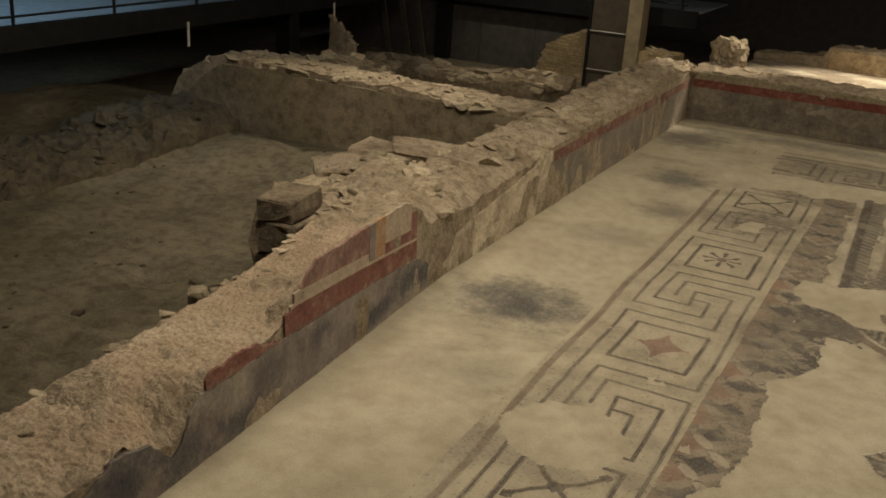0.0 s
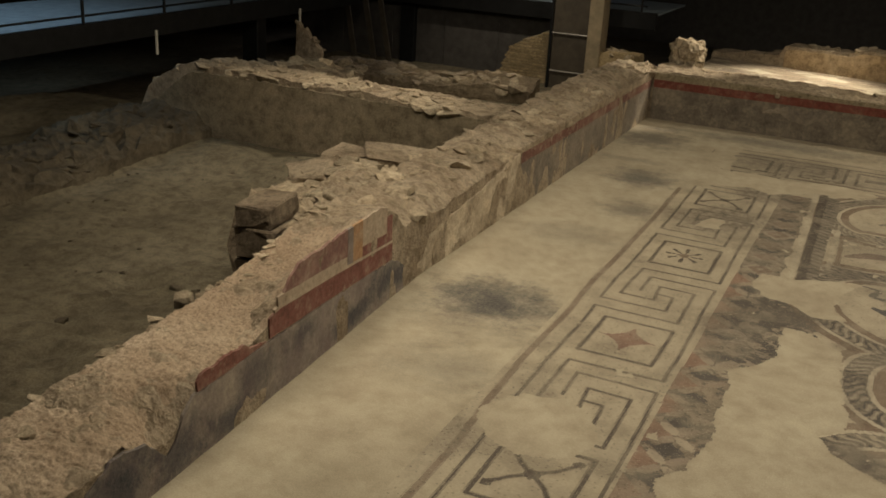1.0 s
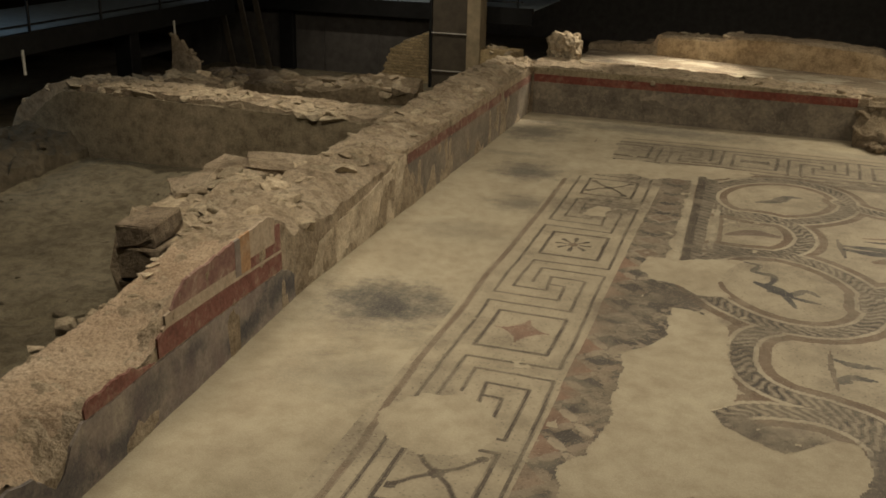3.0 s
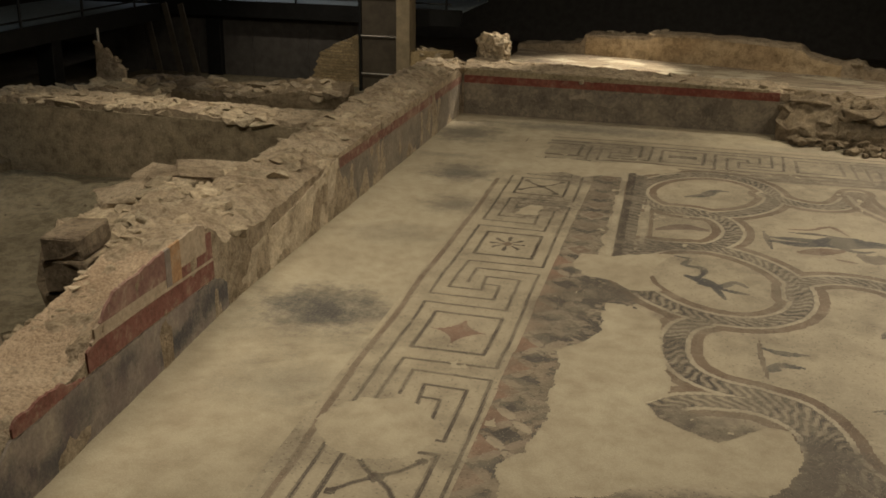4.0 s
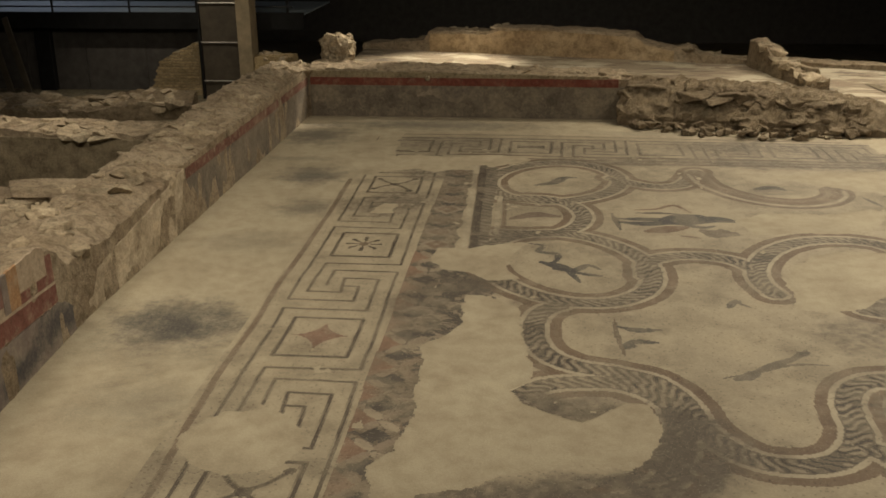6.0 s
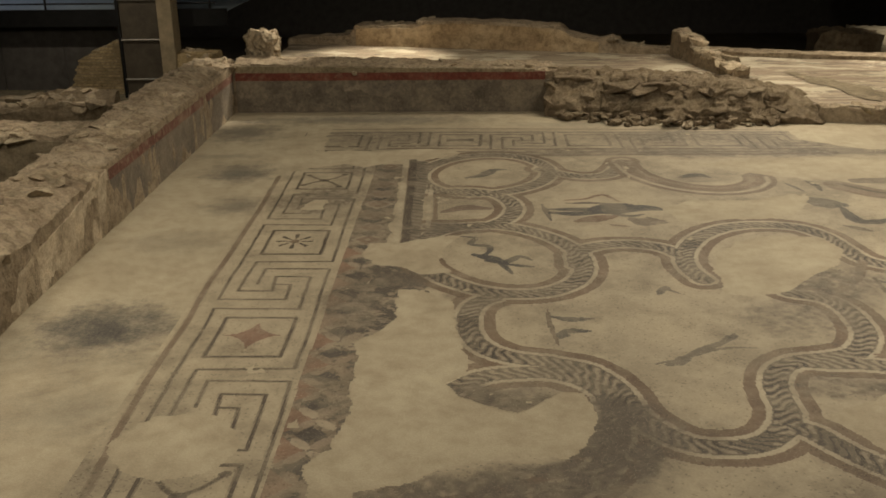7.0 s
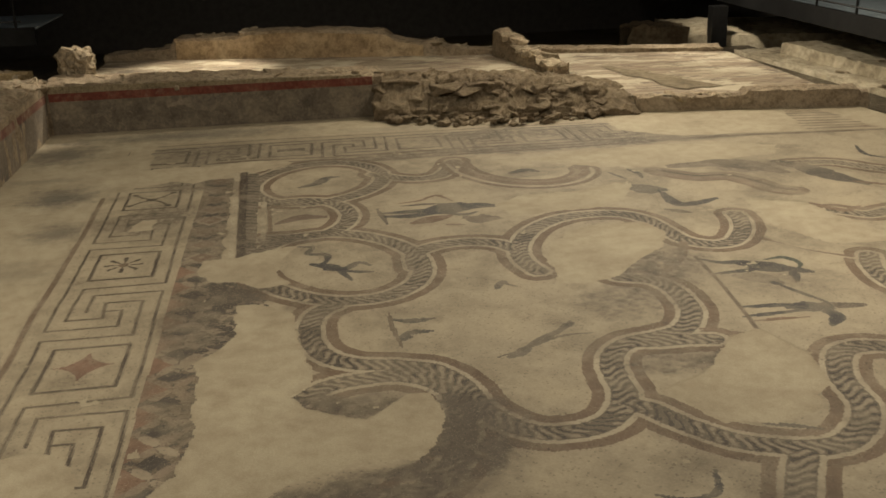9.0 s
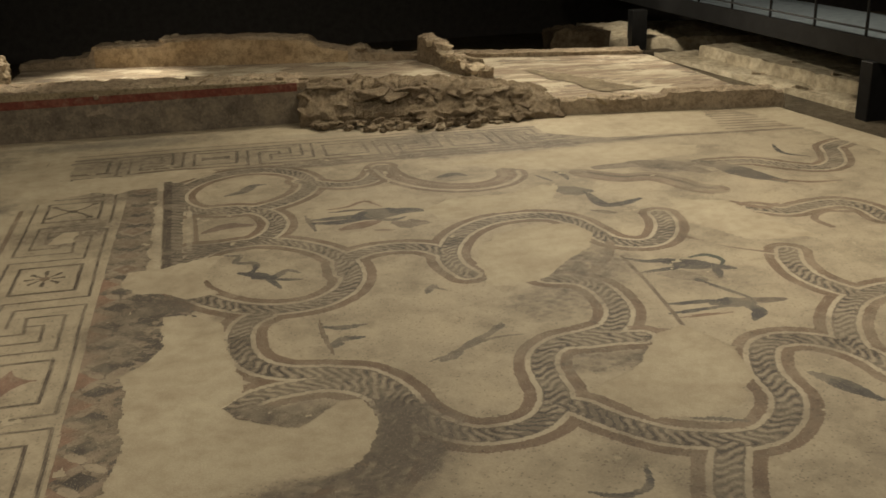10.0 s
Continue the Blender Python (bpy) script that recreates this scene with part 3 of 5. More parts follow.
for k in range(23):
    v = -2.66 + 0.36 * k
    near_edge = np.clip((PX - 0.72) / 0.15, 0, 1)
    paint((np.abs(PY - v) < 0.155 * (1 - near_edge)) & (PX > 0.72) & (PX < 0.87) & bandm & (PY < 2.2), (0.24, 0.16, 0.115), 2, 0.45)
    lozenge = np.abs(PX - 0.885) / 0.17 + np.abs(PY - v) / 0.18
    cell = bandm & (PY > 2.2) & (np.abs(PY - v) < 0.18)
    paint(cell & (lozenge < 0.95) & (speck > 0.28), (0.31, 0.262, 0.195), 2, 0.7)
    paint(cell & (lozenge < 0.68), (0.20, 0.146, 0.107), 2, 0.6)
    paint(cell & (lozenge < 0.22), (0.30, 0.25, 0.185), 2, 0.5)
    dia = np.abs(PX - 0.88) / 0.13 + np.abs(PY - v - 0.18) / 0.11
    paint((dia < 0.75) & bandm, (0.10, 0.088, 0.075), 2, 0.3)
    for s in (-1, 1):
        for q in (-1, 1):
            du, dv = (PX - 0.90) * 0.66 + (PY - v) * 0.75 * s, (PX - 0.90) * 0.75 - (PY - v) * 0.66 * s
            leaf = ((du - 0.10 * q) / 0.085) ** 2 + (dv / 0.036) ** 2 < 1
            paint(leaf & bandm & (speck > 0.33) & (PY < 2.2), (0.30, 0.25, 0.185) if (k + s) % 2 else (0.26, 0.21, 0.155), 2, 0.8)
for fx, fy in ((0.90, -0.86), (0.90, -1.22)):
    for q in range(4):
        a = math.pi / 4 + q * math.pi / 2
        ux, uy = math.cos(a), math.sin(a)
        du, dv = (PX - fx - 0.085 * ux) * ux + (PY - fy - 0.10 * uy) * uy, -(PX - fx - 0.085 * ux) * uy + (PY - fy - 0.10 * uy) * ux
        paint(((du / 0.085) ** 2 + (dv / 0.036) ** 2 < 1), (0.36, 0.305, 0.225) if q % 2 else (0.29, 0.235, 0.175), 2, 0.5)
rs = rnd("leaves")
for v in range(90):
    lx, ly, la = rs.uniform(0.95, 1.42), rs.uniform(0.1, 1.7), rs.uniform(-0.5, 0.9)
    stroke([(lx, ly), (lx + 0.05 * math.cos(la), ly + 0.05 * math.sin(la))], 0.02, (0.10, 0.088, 0.075) if v % 3 else (0.30, 0.25, 0.19), 2, 0.5)


def guilloche(lines, half=0.074):
    """Bands of twisted rope, merged where they meet: brown edge, white line, rope."""
    D, S, L = np.full(PX.shape, 9.0), np.zeros(PX.shape), np.zeros(PX.shape)
    for n, pts in enumerate(lines):
        d, s, l = near(pts, 0.34)
        m = d < D
        D, S, L = np.where(m, d, D), np.where(m, s + n, S), np.where(m, l, L)
    paint(D < half + 0.128, (0.185, 0.135, 0.095), 3, 0.15)
    paint(D < half + 0.046, PALE, 3, 0.2)
    paint(D < half + 0.008, (0.165, 0.138, 0.105), 3, 0.1)
    twist = np.cos(6.2832 * (S / 0.088 + 0.62 * L / half + 0.22 * np.sin(3.1416 * L / half) + 1.1 * (EDGE - 0.5)))
    for lo, tone in ((0.1, (0.235, 0.197, 0.148)), (0.55, (0.315, 0.27, 0.20))):
        paint((D < half * 0.92) & (twist > lo) & (WEAR > 0.3), tone, 3, 0.2)
    paint((D < half) & (twist < -0.6), (0.085, 0.075, 0.062), 3, 0.35)


def oval(cx, cy, ra, rb, ax, ay, n=72):
    """A closed oval, counter-clockwise, its long radius ra along (ax, ay)."""
    return [(cx + ra * math.cos(t) * ax - rb * math.sin(t) * ay, cy + ra * math.cos(t) * ay + rb * math.sin(t) * ax) for t in [6.28318 * k / n for k in range(n)]]


snake_ring = oval(2.07, 1.94, 0.72, 0.53, 0.427, -0.904)
lamp_ring = oval(1.97, 4.60, 0.66, 0.545, 0.45, 0.893)
half_ring = smooth([(1.45, 3.90), (1.80, 3.92), (2.05, 3.81), (2.21, 3.58), (2.255, 3.26), (2.17, 2.97), (2.0, 2.79), (1.75, 2.75), (1.45, 2.76)])
# the great rope: from the snake's ring round the hound's cell to the broken corner
hound_rope = smooth([(1.99, 1.04), (1.87, 0.91), (1.81, 0.68), (1.82, 0.38), (1.91, 0.15), (2.09, -0.01), (2.38, -0.10), (2.61, -0.22), (2.76, -0.48), (2.83, -0.76), (2.94, -0.97),
                     (3.06, -1.10), (3.20, -1.16), (3.40, -1.16), (3.57, -1.08), (3.69, -0.93), (3.75, -0.76), (3.76, -0.58), (3.78, -0.40), (3.86, -0.20), (4.02, -0.07), (4.24, -0.02),
                     (4.45, 0.06), (4.58, 0.24), (4.65, 0.49), (4.64, 0.81), (4.54, 1.01), (4.32, 1.12)])
arch = smooth([(2.73, 1.72), (2.76, 2.03), (2.98, 2.22), (3.25, 2.26), (3.50, 2.17), (3.66, 1.95)])
over_arc = smooth([(3.71, 1.40), (3.64, 1.72), (3.69, 2.05), (3.90, 2.45), (4.20, 2.71), (4.55, 2.79), (4.86, 2.71), (5.03, 2.48), (5.09, 2.18), (5.16, 1.87), (5.36, 1.70), (5.57, 1.74),
                   (5.76, 1.97), (5.87, 2.25), (5.90, 2.48)])
second_ring = smooth([(2.62, 4.76), (2.82, 4.56), (3.06, 4.45), (3.32, 4.52), (3.50, 4.84), (3.58, 5.10)])
third_ring = smooth([(3.58, 5.0), (3.66, 4.52), (3.95, 4.11), (4.35, 3.93), (4.68, 3.99), (4.90, 4.2), (4.95, 4.42)])
left_cell = smooth([(4.02, -0.07), (4.22, -0.10), (4.45, -0.11), (4.60, -0.14)])
low_cell = smooth([(3.70, -0.91), (3.82, -0.97), (3.91, -1.11), (4.03, -1.27), (4.17, -1.41), (4.35, -1.51), (4.54, -1.57), (4.70, -1.58), (4.85, -1.51), (5.0, -1.37), (5.10, -1.20),
                   (5.13, -1.02), (5.16, -0.83), (5.26, -0.62), (5.38, -0.48), (5.54, -0.44), (5.70, -0.49), (5.82, -0.60), (5.90, -0.73), (5.95, -0.90), (5.96, -1.10)])
south_arm = smooth([(4.52, -1.58), (4.45, -1.70), (4.35, -1.88), (4.25, -2.1), (4.18, -2.4)])
east_arm = smooth([(5.90, -0.73), (5.98, -0.50), (6.11, -0.26), (6.31, -0.03), (6.50, 0.10), (6.75, 0.17), (7.0, 0.18)])
north_arm = smooth([(6.52, 1.16), (6.40, 0.92), (6.34, 0.60), (6.39, 0.34), (6.50, 0.12)])
far_ring = smooth([(6.86, 2.36), (7.10, 2.17), (7.40, 2.25), (7.72, 2.27), (7.88, 2.06), (7.86, 1.70)])
far_eye = smooth([(7.24, 1.62), (7.22, 1.88), (7.44, 2.05), (7.66, 1.98)])
shell_ring = smooth([(1.74, -0.46), (1.90, -0.31), (2.13, -0.25), (2.36, -0.25), (2.56, -0.36), (2.68, -0.52)])
bulge_ring = smooth([(2.68, -0.50), (2.72, -0.80), (2.68, -1.10), (2.58, -1.35), (2.40, -1.56), (2.10, -1.74), (1.70, -1.88), (1.3, -2.05)])
sea_arc = smooth([(5.72, 4.12), (6.04, 3.80), (6.36, 3.74), (6.54, 3.48), (6.64, 3.20), (6.80, 3.05)])
shore = smooth([(7.30, 4.06), (7.72, 3.98), (8.03, 3.64), (8.30, 3.48), (8.58, 3.64), (8.78, 3.98), (8.92, 4.28), (9.2, 4.45)])
guilloche([hound_rope, arch, over_arc, half_ring, second_ring, left_cell, low_cell, south_arm, east_arm, north_arm, far_ring, shell_ring, bulge_ring, shore,
           offset(snake_ring + snake_ring[:1], 0.150), offset(lamp_ring + lamp_ring[:1], 0.150)])
stroke(far_eye, 0.07, BROWN, 3, 0.2)
stroke(smooth([(5.62, 1.60), (5.83, 1.74), (5.91, 1.59), (6.06, 1.38), (6.36, 1.16)]), 0.055, BROWN, 3, 0.2)
stroke(smooth([(5.86, 1.66), (5.95, 1.52), (6.08, 1.34), (6.36, 1.11)]), 0.035, PALE, 3, 0.3)
stroke(smooth([(5.12, 1.80), (4.97, 1.46), (4.78, 1.24), (4.63, 1.11)]), 0.085, BROWN, 3, 0.25)
stroke(third_ring, 0.34, (0.225, 0.178, 0.13), 3, 0.35)
stroke(offset(third_ring, 0.09), 0.045, PALE, 3, 0.3)
stroke(offset(third_ring, 0.16), 0.06, BROWN, 3, 0.2)
stroke(offset(third_ring, -0.14), 0.06, BROWN, 3, 0.2)
stroke(third_ring, 0.09, BROWN, 3, 0.4)
stroke(sea_arc, 0.30, (0.215, 0.168, 0.122), 3, 0.5)
stroke(offset(sea_arc, 0.15), 0.06, BROWN, 3, 0.2)
stroke(offset(sea_arc, -0.03), 0.06, (0.13, 0.11, 0.088), 3, 0.4)
rope = (PX > 1.22 - 0.02 * (PY - 2.3)) & (PX < 1.37 - 0.02 * (PY - 2.3)) & (PY > 2.3) & (PY < 5.15)
paint(rope, GREY, 3, 0.2)
paint(rope & (((PY + 0.5 * PX) / 0.10) % 1 < 0.4), DARK, 3, 0.4)
stroke([(1.235, 2.3), (1.135, 5.2)], 0.085, DARK, 3, 0.15)
stroke([(1.155, 2.3), (1.05, 5.2)], 0.06, PALE, 2, 0.2)
stroke([(1.42, 2.75), (1.40, 3.95)], 0.05, PALE, 3, 0.2)
stroke([(1.48, 2.95), (1.46, 3.80)], 0.045, BROWN, 3, 0.2)
stroke([(1.47, 2.94), (1.70, 2.92)], 0.05, BROWN, 3, 0.2)
stroke([(1.45, 3.80), (1.75, 3.77)], 0.05, BROWN, 3, 0.2)

# animals and figures, much worn: plain strokes and patches
FIG = (0.085, 0.08, 0.075)


def figure(points, width, color=FIG, fade=0.2):
    D, S, _ = near(smooth(points), width)
    total = max(S.max(), 0.01)
    paint(D < width * (0.16 + 0.24 * np.sin(np.clip(S / total, 0.02, 0.98) * math.pi)) * (0.7 + 0.6 * EDGE), color, 4, fade)


figure([(1.74, 2.47), (1.86, 2.42), (1.82, 2.26), (1.98, 2.20), (1.95, 2.02), (1.84, 1.98)], 0.075)
figure([(1.84, 2.0), (2.0, 1.90), (2.12, 1.80)], 0.15)
figure([(1.95, 1.84), (2.12, 1.82), (2.24, 1.94), (2.34, 1.86)], 0.10)
figure([(2.10, 1.78), (2.24, 1.72), (2.34, 1.70)], 0.08)
figure([(2.06, 1.82), (2.12, 1.66), (2.16, 1.54)], 0.08)
figure([(1.78, 4.42), (1.95, 4.52), (2.08, 4.72), (2.2, 4.75)], 0.17)
figure([(1.55, 3.2), (1.78, 3.34), (2.0, 3.3)], 0.2, (0.19, 0.14, 0.11))
WASH = (0.20, 0.14, 0.10)
# standing figures with a cloak, on a base line
figure([(2.54, 3.45), (2.57, 3.2), (2.60, 2.93)], 0.07, (0.13, 0.11, 0.09))
figure([(2.61, 3.28), (2.84, 3.28), (3.10, 3.31)], 0.14)
figure([(2.61, 3.16), (2.90, 3.14), (3.20, 3.22)], 0.16)
figure([(2.78, 3.48), (3.04, 3.49), (3.24, 3.46)], 0.07, (0.12, 0.10, 0.085))
figure([(2.78, 3.58), (2.98, 3.62), (3.18, 3.76), (3.32, 3.54)], 0.07, WASH)
figure([(3.00, 3.24), (3.25, 3.29), (3.52, 3.30)], 0.44)
figure([(3.40, 3.33), (3.56, 3.32), (3.70, 3.28)], 0.24)
figure([(3.20, 3.13), (3.38, 3.06), (3.50, 3.12)], 0.10)
figure([(2.86, 2.91), (3.04, 2.98), (3.22, 3.05)], 0.26, WASH)
figure([(3.38, 2.96), (3.48, 2.90), (3.64, 2.88)], 0.34, (0.17, 0.14, 0.11))
figure([(3.16, 2.79), (3.32, 2.75)], 0.07, WASH)
# legs on a broken base
figure([(2.40, 0.80), (2.41, 0.5), (2.44, 0.18)], 0.055, (0.17, 0.135, 0.10), 0.35)
figure([(2.43, 0.67), (2.55, 0.62), (2.72, 0.64)], 0.09)
figure([(2.45, 0.32), (2.52, 0.41), (2.68, 0.42)], 0.10)
figure([(2.46, 0.30), (2.50, 0.40)], 0.12)
# running hound
figure([(3.14, -0.12), (3.24, -0.06), (3.32, 0.03)], 0.13, (0.12, 0.105, 0.09))
figure([(3.24, -0.02), (3.43, 0.13), (3.58, 0.23), (3.69, 0.36)], 0.085, (0.13, 0.112, 0.092))
figure([(3.06, -0.11), (3.30, 0.0), (3.55, 0.13), (3.80, 0.14)], 0.05, (0.14, 0.12, 0.095))
figure([(3.60, 0.28), (3.70, 0.33)], 0.09, (0.12, 0.105, 0.09))
figure([(3.30, 1.11), (3.38, 1.24), (3.40, 1.18)], 0.10, (0.12, 0.105, 0.09))
figure([(3.38, 1.20), (3.47, 1.12)], 0.06, (0.14, 0.12, 0.095))
# two huntsmen on a line
figure([(5.11, 1.38), (5.23, 1.27), (5.42, 1.23), (5.55, 1.12)], 0.10)
figure([(5.10, 1.03), (5.33, 1.04), (5.50, 1.07)], 0.09)
figure([(5.40, 1.20), (5.55, 1.09), (5.75, 0.99)], 0.26)
figure([(5.68, 1.02), (5.86, 0.90)], 0.16)
figure([(5.62, 1.24), (5.78, 1.26), (5.86, 1.12), (5.80, 1.0)], 0.08, (0.075, 0.085, 0.07))
figure([(5.72, 1.0), (5.70, 0.86), (5.66, 0.74)], 0.10)
figure([(5.24, 0.95), (5.40, 0.86), (5.50, 0.74)], 0.26, GREY, 0.5)
figure([(5.03, 0.35), (5.25, 0.33), (5.46, 0.30)], 0.10)
figure([(4.96, 0.18), (5.19, 0.19), (5.44, 0.20)], 0.08)
figure([(5.0, 0.09), (5.2, 0.09), (5.42, 0.08)], 0.06, WASH)
figure([(5.36, 0.27), (5.50, 0.25), (5.64, 0.20)], 0.24)
figure([(5.56, 0.23), (5.62, 0.06), (5.52, -0.08)], 0.15)
figure([(5.62, 0.28), (5.76, 0.22), (5.92, 0.20)], 0.14, (0.15, 0.125, 0.10), 0.5)
figure([(5.48, 0.74), (5.56, 0.54), (5.66, 0.34), (5.68, 0.22)], 0.06)
figure([(5.45, 0.76), (5.50, 0.71)], 0.09)
stroke([(5.09, 1.44), (5.06, 0.84), (4.97, -0.04)], 0.035, (0.15, 0.118, 0.09), 4, 0.3)
figure([(4.57, 0.05), (4.75, -0.05), (4.94, -0.16)], 0.07, WASH)
# broken sea beast
figure([(5.22, 3.62), (5.36, 3.48), (5.52, 3.42)], 0.40)
figure([(5.48, 3.32), (5.48, 2.92), (5.67, 2.89), (5.92, 3.0)], 0.17)
figure([(5.32, 2.76), (5.50, 2.62)], 0.12, (0.14, 0.12, 0.095))
figure([(5.18, 4.16), (5.28, 3.88)], 0.07)
figure([(5.42, 4.26), (5.48, 4.08), (5.47, 3.90)], 0.08)
figure([(5.03, 3.55), (5.08, 3.48)], 0.07)
figure([(4.1, 4.42), (4.3, 4.5), (4.42, 4.4)], 0.16)
figure([(5.95, 4.25), (6.35, 4.30), (6.75, 4.10), (7.0, 3.75)], 0.5, (0.17, 0.14, 0.108))
figure([(7.15, 4.15), (7.32, 3.85), (7.45, 3.40), (7.62, 3.12)], 0.40, (0.12, 0.105, 0.088))
figure([(7.55, 3.22), (7.85, 3.0), (8.2, 2.95)], 0.10, WASH)
figure([(6.75, 2.62), (6.95, 2.34), (7.15, 2.42)], 0.13, WASH)
figure([(8.35, 4.62), (8.25, 4.2), (8.45, 3.95)], 0.08)
figure([(5.42, -0.95), (5.52, -1.15), (5.62, -1.38)], 0.17)
figure([(5.6, -1.6), (5.5, -1.85)], 0.2, (0.06, 0.075, 0.06))
figure([(4.42, -1.28), (4.6, -1.34), (4.72, -1.4)], 0.06)
figure([(3.55, -1.88), (3.7, -1.95), (3.88, -1.9), (3.95, -1.7)], 0.07)
# grey clouds of loose tesserae at the broken edges
for cx, cy, rx, ry, k in ((4.72, 1.28, 0.42, 0.40, 0.8), (4.2, 0.62, 0.36, 0.3, 0.65), (4.3, -0.42, 0.45, 0.16, 0.7), (2.0, -0.62, 0.42, 0.16, 0.7),
                          (2.75, -1.05, 0.34, 0.45, 0.75), (1.3, -1.9, 0.6, 0.22, 0.8), (0.3, 5.05, 0.4, 0.25, 0.6), (0.36, 3.7, 0.35, 0.5, 0.55), (4.9, 5.5, 1.4, 0.25, 0.5), (2.2, 6.2, 2.2, 0.5, 0.35), (4.8, 6.15, 1.5, 0.45, 0.5), (0.5, 5.95, 0.7, 0.3, 0.22), (0.2, 3.55, 0.5, 0.3, 0.45), (0.6, 4.75, 0.4, 0.2, 0.6), (3.2, 5.5, 1.6, 0.17, 0.65), (6.4, 5.5, 1.2, 0.16, 0.65), (6.9, 4.05, 0.5, 0.2, 0.6), (4.3, 4.35, 0.3, 0.14, 0.4),
                          (0.9, 0.9, 0.2, 0.6, 0.5), (1.25, 1.45, 0.3, 0.22, 0.75), (1.6, 2.72, 0.4, 0.18, 0.6), (5.6, 0.75, 0.5, 0.25, 0.4), (0.4, 6.4, 0.8, 0.3, 0.45), (6.0, 5.75, 0.9, 0.3, 0.6), (4.6, 6.3, 1.0, 0.25, 0.5), (7.0, 3.9, 0.6, 0.3, 0.4), (2.62, -1.32, 0.3, 0.28, 0.85), (2.2, -1.58, 0.42, 0.2, 0.85), (1.7, -1.62, 0.4, 0.18, 0.8), (1.85, -0.55, 0.22, 0.14, 0.8), (2.68, -0.8, 0.2, 0.3, 0.7)):
    w = np.clip(1.7 * (1.4 - np.hypot((PX - cx) / rx, (PY - cy) / ry) - 1.1 * (EDGE - 0.4)), 0, 1) * k
    w = np.clip(w * (0.55 + 1.5 * (speck - 0.25)), 0, 0.95)
    TONE = TONE * (1 - w[..., None]) + np.array((0.145, 0.122, 0.096)) * w[..., None]
fade = np.clip((WEAR - 0.46) * 2.2, 0, 0.36)[..., None]
TONE = TONE * (1 - fade) + np.array((0.33, 0.285, 0.21)) * fade
grime = np.clip((0.55 * CLOUD + 0.45 * EDGE - 0.46) * 2.6, 0, 0.5)[..., None]
TONE = TONE * (1 - grime * np.array((0.42, 0.43, 0.43)))
specks = (rg.random(PX.shape) < 0.03 + 0.08 * grime[..., 0])[..., None]
TONE = np.where(specks, TONE * 0.72, TONE)
TONE *= (1 + (rg.random(PX.shape) - 0.5) * 0.13)[..., None]

# lost areas, filled with plain mortar
LOST = inside([(0.12 + 0.37 * math.cos(a / 12 * 6.2832), -1.17 + 0.38 * math.sin(a / 12 * 6.2832)) for a in range(12)], 0.1)
for poly in ([(0.86, 2.02), (0.90, 2.30), (1.21, 2.31), (1.49, 2.45), (1.74, 2.50), (1.58, 2.2), (1.56, 1.8), (1.66, 1.58), (1.5, 1.50), (1.23, 1.68), (1.04, 1.74)],
             [(1.25, 1.20), (1.50, 1.12), (1.68, 0.95), (1.70, 0.66), (1.74, 0.32), (1.82, -0.02), (1.80, -0.24), (1.66, -0.40), (1.74, -0.54), (1.93, -0.68), (2.12, -0.77), (2.24, -0.65), (2.40, -0.52), (2.54, -0.51),
              (2.60, -0.72), (2.56, -0.98), (2.49, -1.16), (2.36, -1.28), (2.18, -1.26), (2.02, -1.22), (1.89, -1.33), (1.66, -1.40), (1.50, -1.56), (1.2, -1.62), (1.1, -1.9), (0.97, -1.75), (0.88, -1.38), (1.04, -1.15), (1.10, -0.8), (1.04, -0.5), (1.06, 0.0), (1.0, 0.2), (1.18, 0.4), (1.27, 0.66)],
             [(-0.36, 4.5), (-0.2, 4.72), (0.1, 4.9), (0.35, 5.0), (0.6, 4.86), (0.85, 5.05), (1.05, 5.2), (1.35, 5.2), (1.7, 5.5), (1.6, 5.66), (1.1, 5.74), (0.72, 5.56), (0.3, 5.66), (0.05, 5.58), (-0.36, 5.65)],
             [(3.88, 1.72), (3.98, 2.0), (4.2, 2.32), (4.55, 2.48), (4.95, 2.42), (5.08, 2.12), (4.9, 1.72), (4.62, 1.5), (4.3, 1.15), (4.0, 1.05), (3.8, 1.1)],
             [(3.98, -0.78), (4.3, -0.62), (4.55, -0.35), (4.72, -0.12), (4.98, -0.02), (5.14, -0.48), (5.06, -0.90), (4.92, -1.02), (4.82, -1.18), (4.5, -1.3), (4.2, -1.2)],
             [(3.7, 3.3), (4.1, 3.58), (4.7, 3.6), (5.1, 3.8), (5.3, 3.7), (4.95, 3.1), (4.7, 2.98), (4.2, 2.96), (3.85, 2.85)],
             [(4.4, 4.9), (5.0, 5.2), (6.0, 5.24), (6.9, 5.12), (7.5, 4.9), (7.3, 4.5), (6.4, 4.4), (5.6, 4.3), (5.0, 4.5)],
             [(6.2, 2.9), (6.7, 2.7), (6.9, 2.0), (7.0, 1.4), (6.4, 1.5), (6.1, 2.0)],
             [(0.12, 3.3), (0.2, 3.62), (0.36, 3.6), (0.34, 3.3)],
             [(-0.36, 5.6), (0.0, 5.66), (-0.05, 7.0), (-0.36, 7.0)],
             [(5.9, 6.1), (6.6, 5.6), (8.2, 5.45), (8.5, 7.0), (5.9, 7.0)]):
    LOST |= inside(poly, 0.1)
LOST |= (PX - 9.35) + (PY - 4.0) * 0.16 > (EDGE - 0.5) * 0.2
LOST |= PY > 6.98 - 0.03 * PX
LOST |= EDGE + 0.25 * CLOUD > 0.98
mosaic = tagged(new("mosaic_floor"), "worn Roman mosaic floor with key border, rope bands and medallions", "mosaic floor", kind="structure")
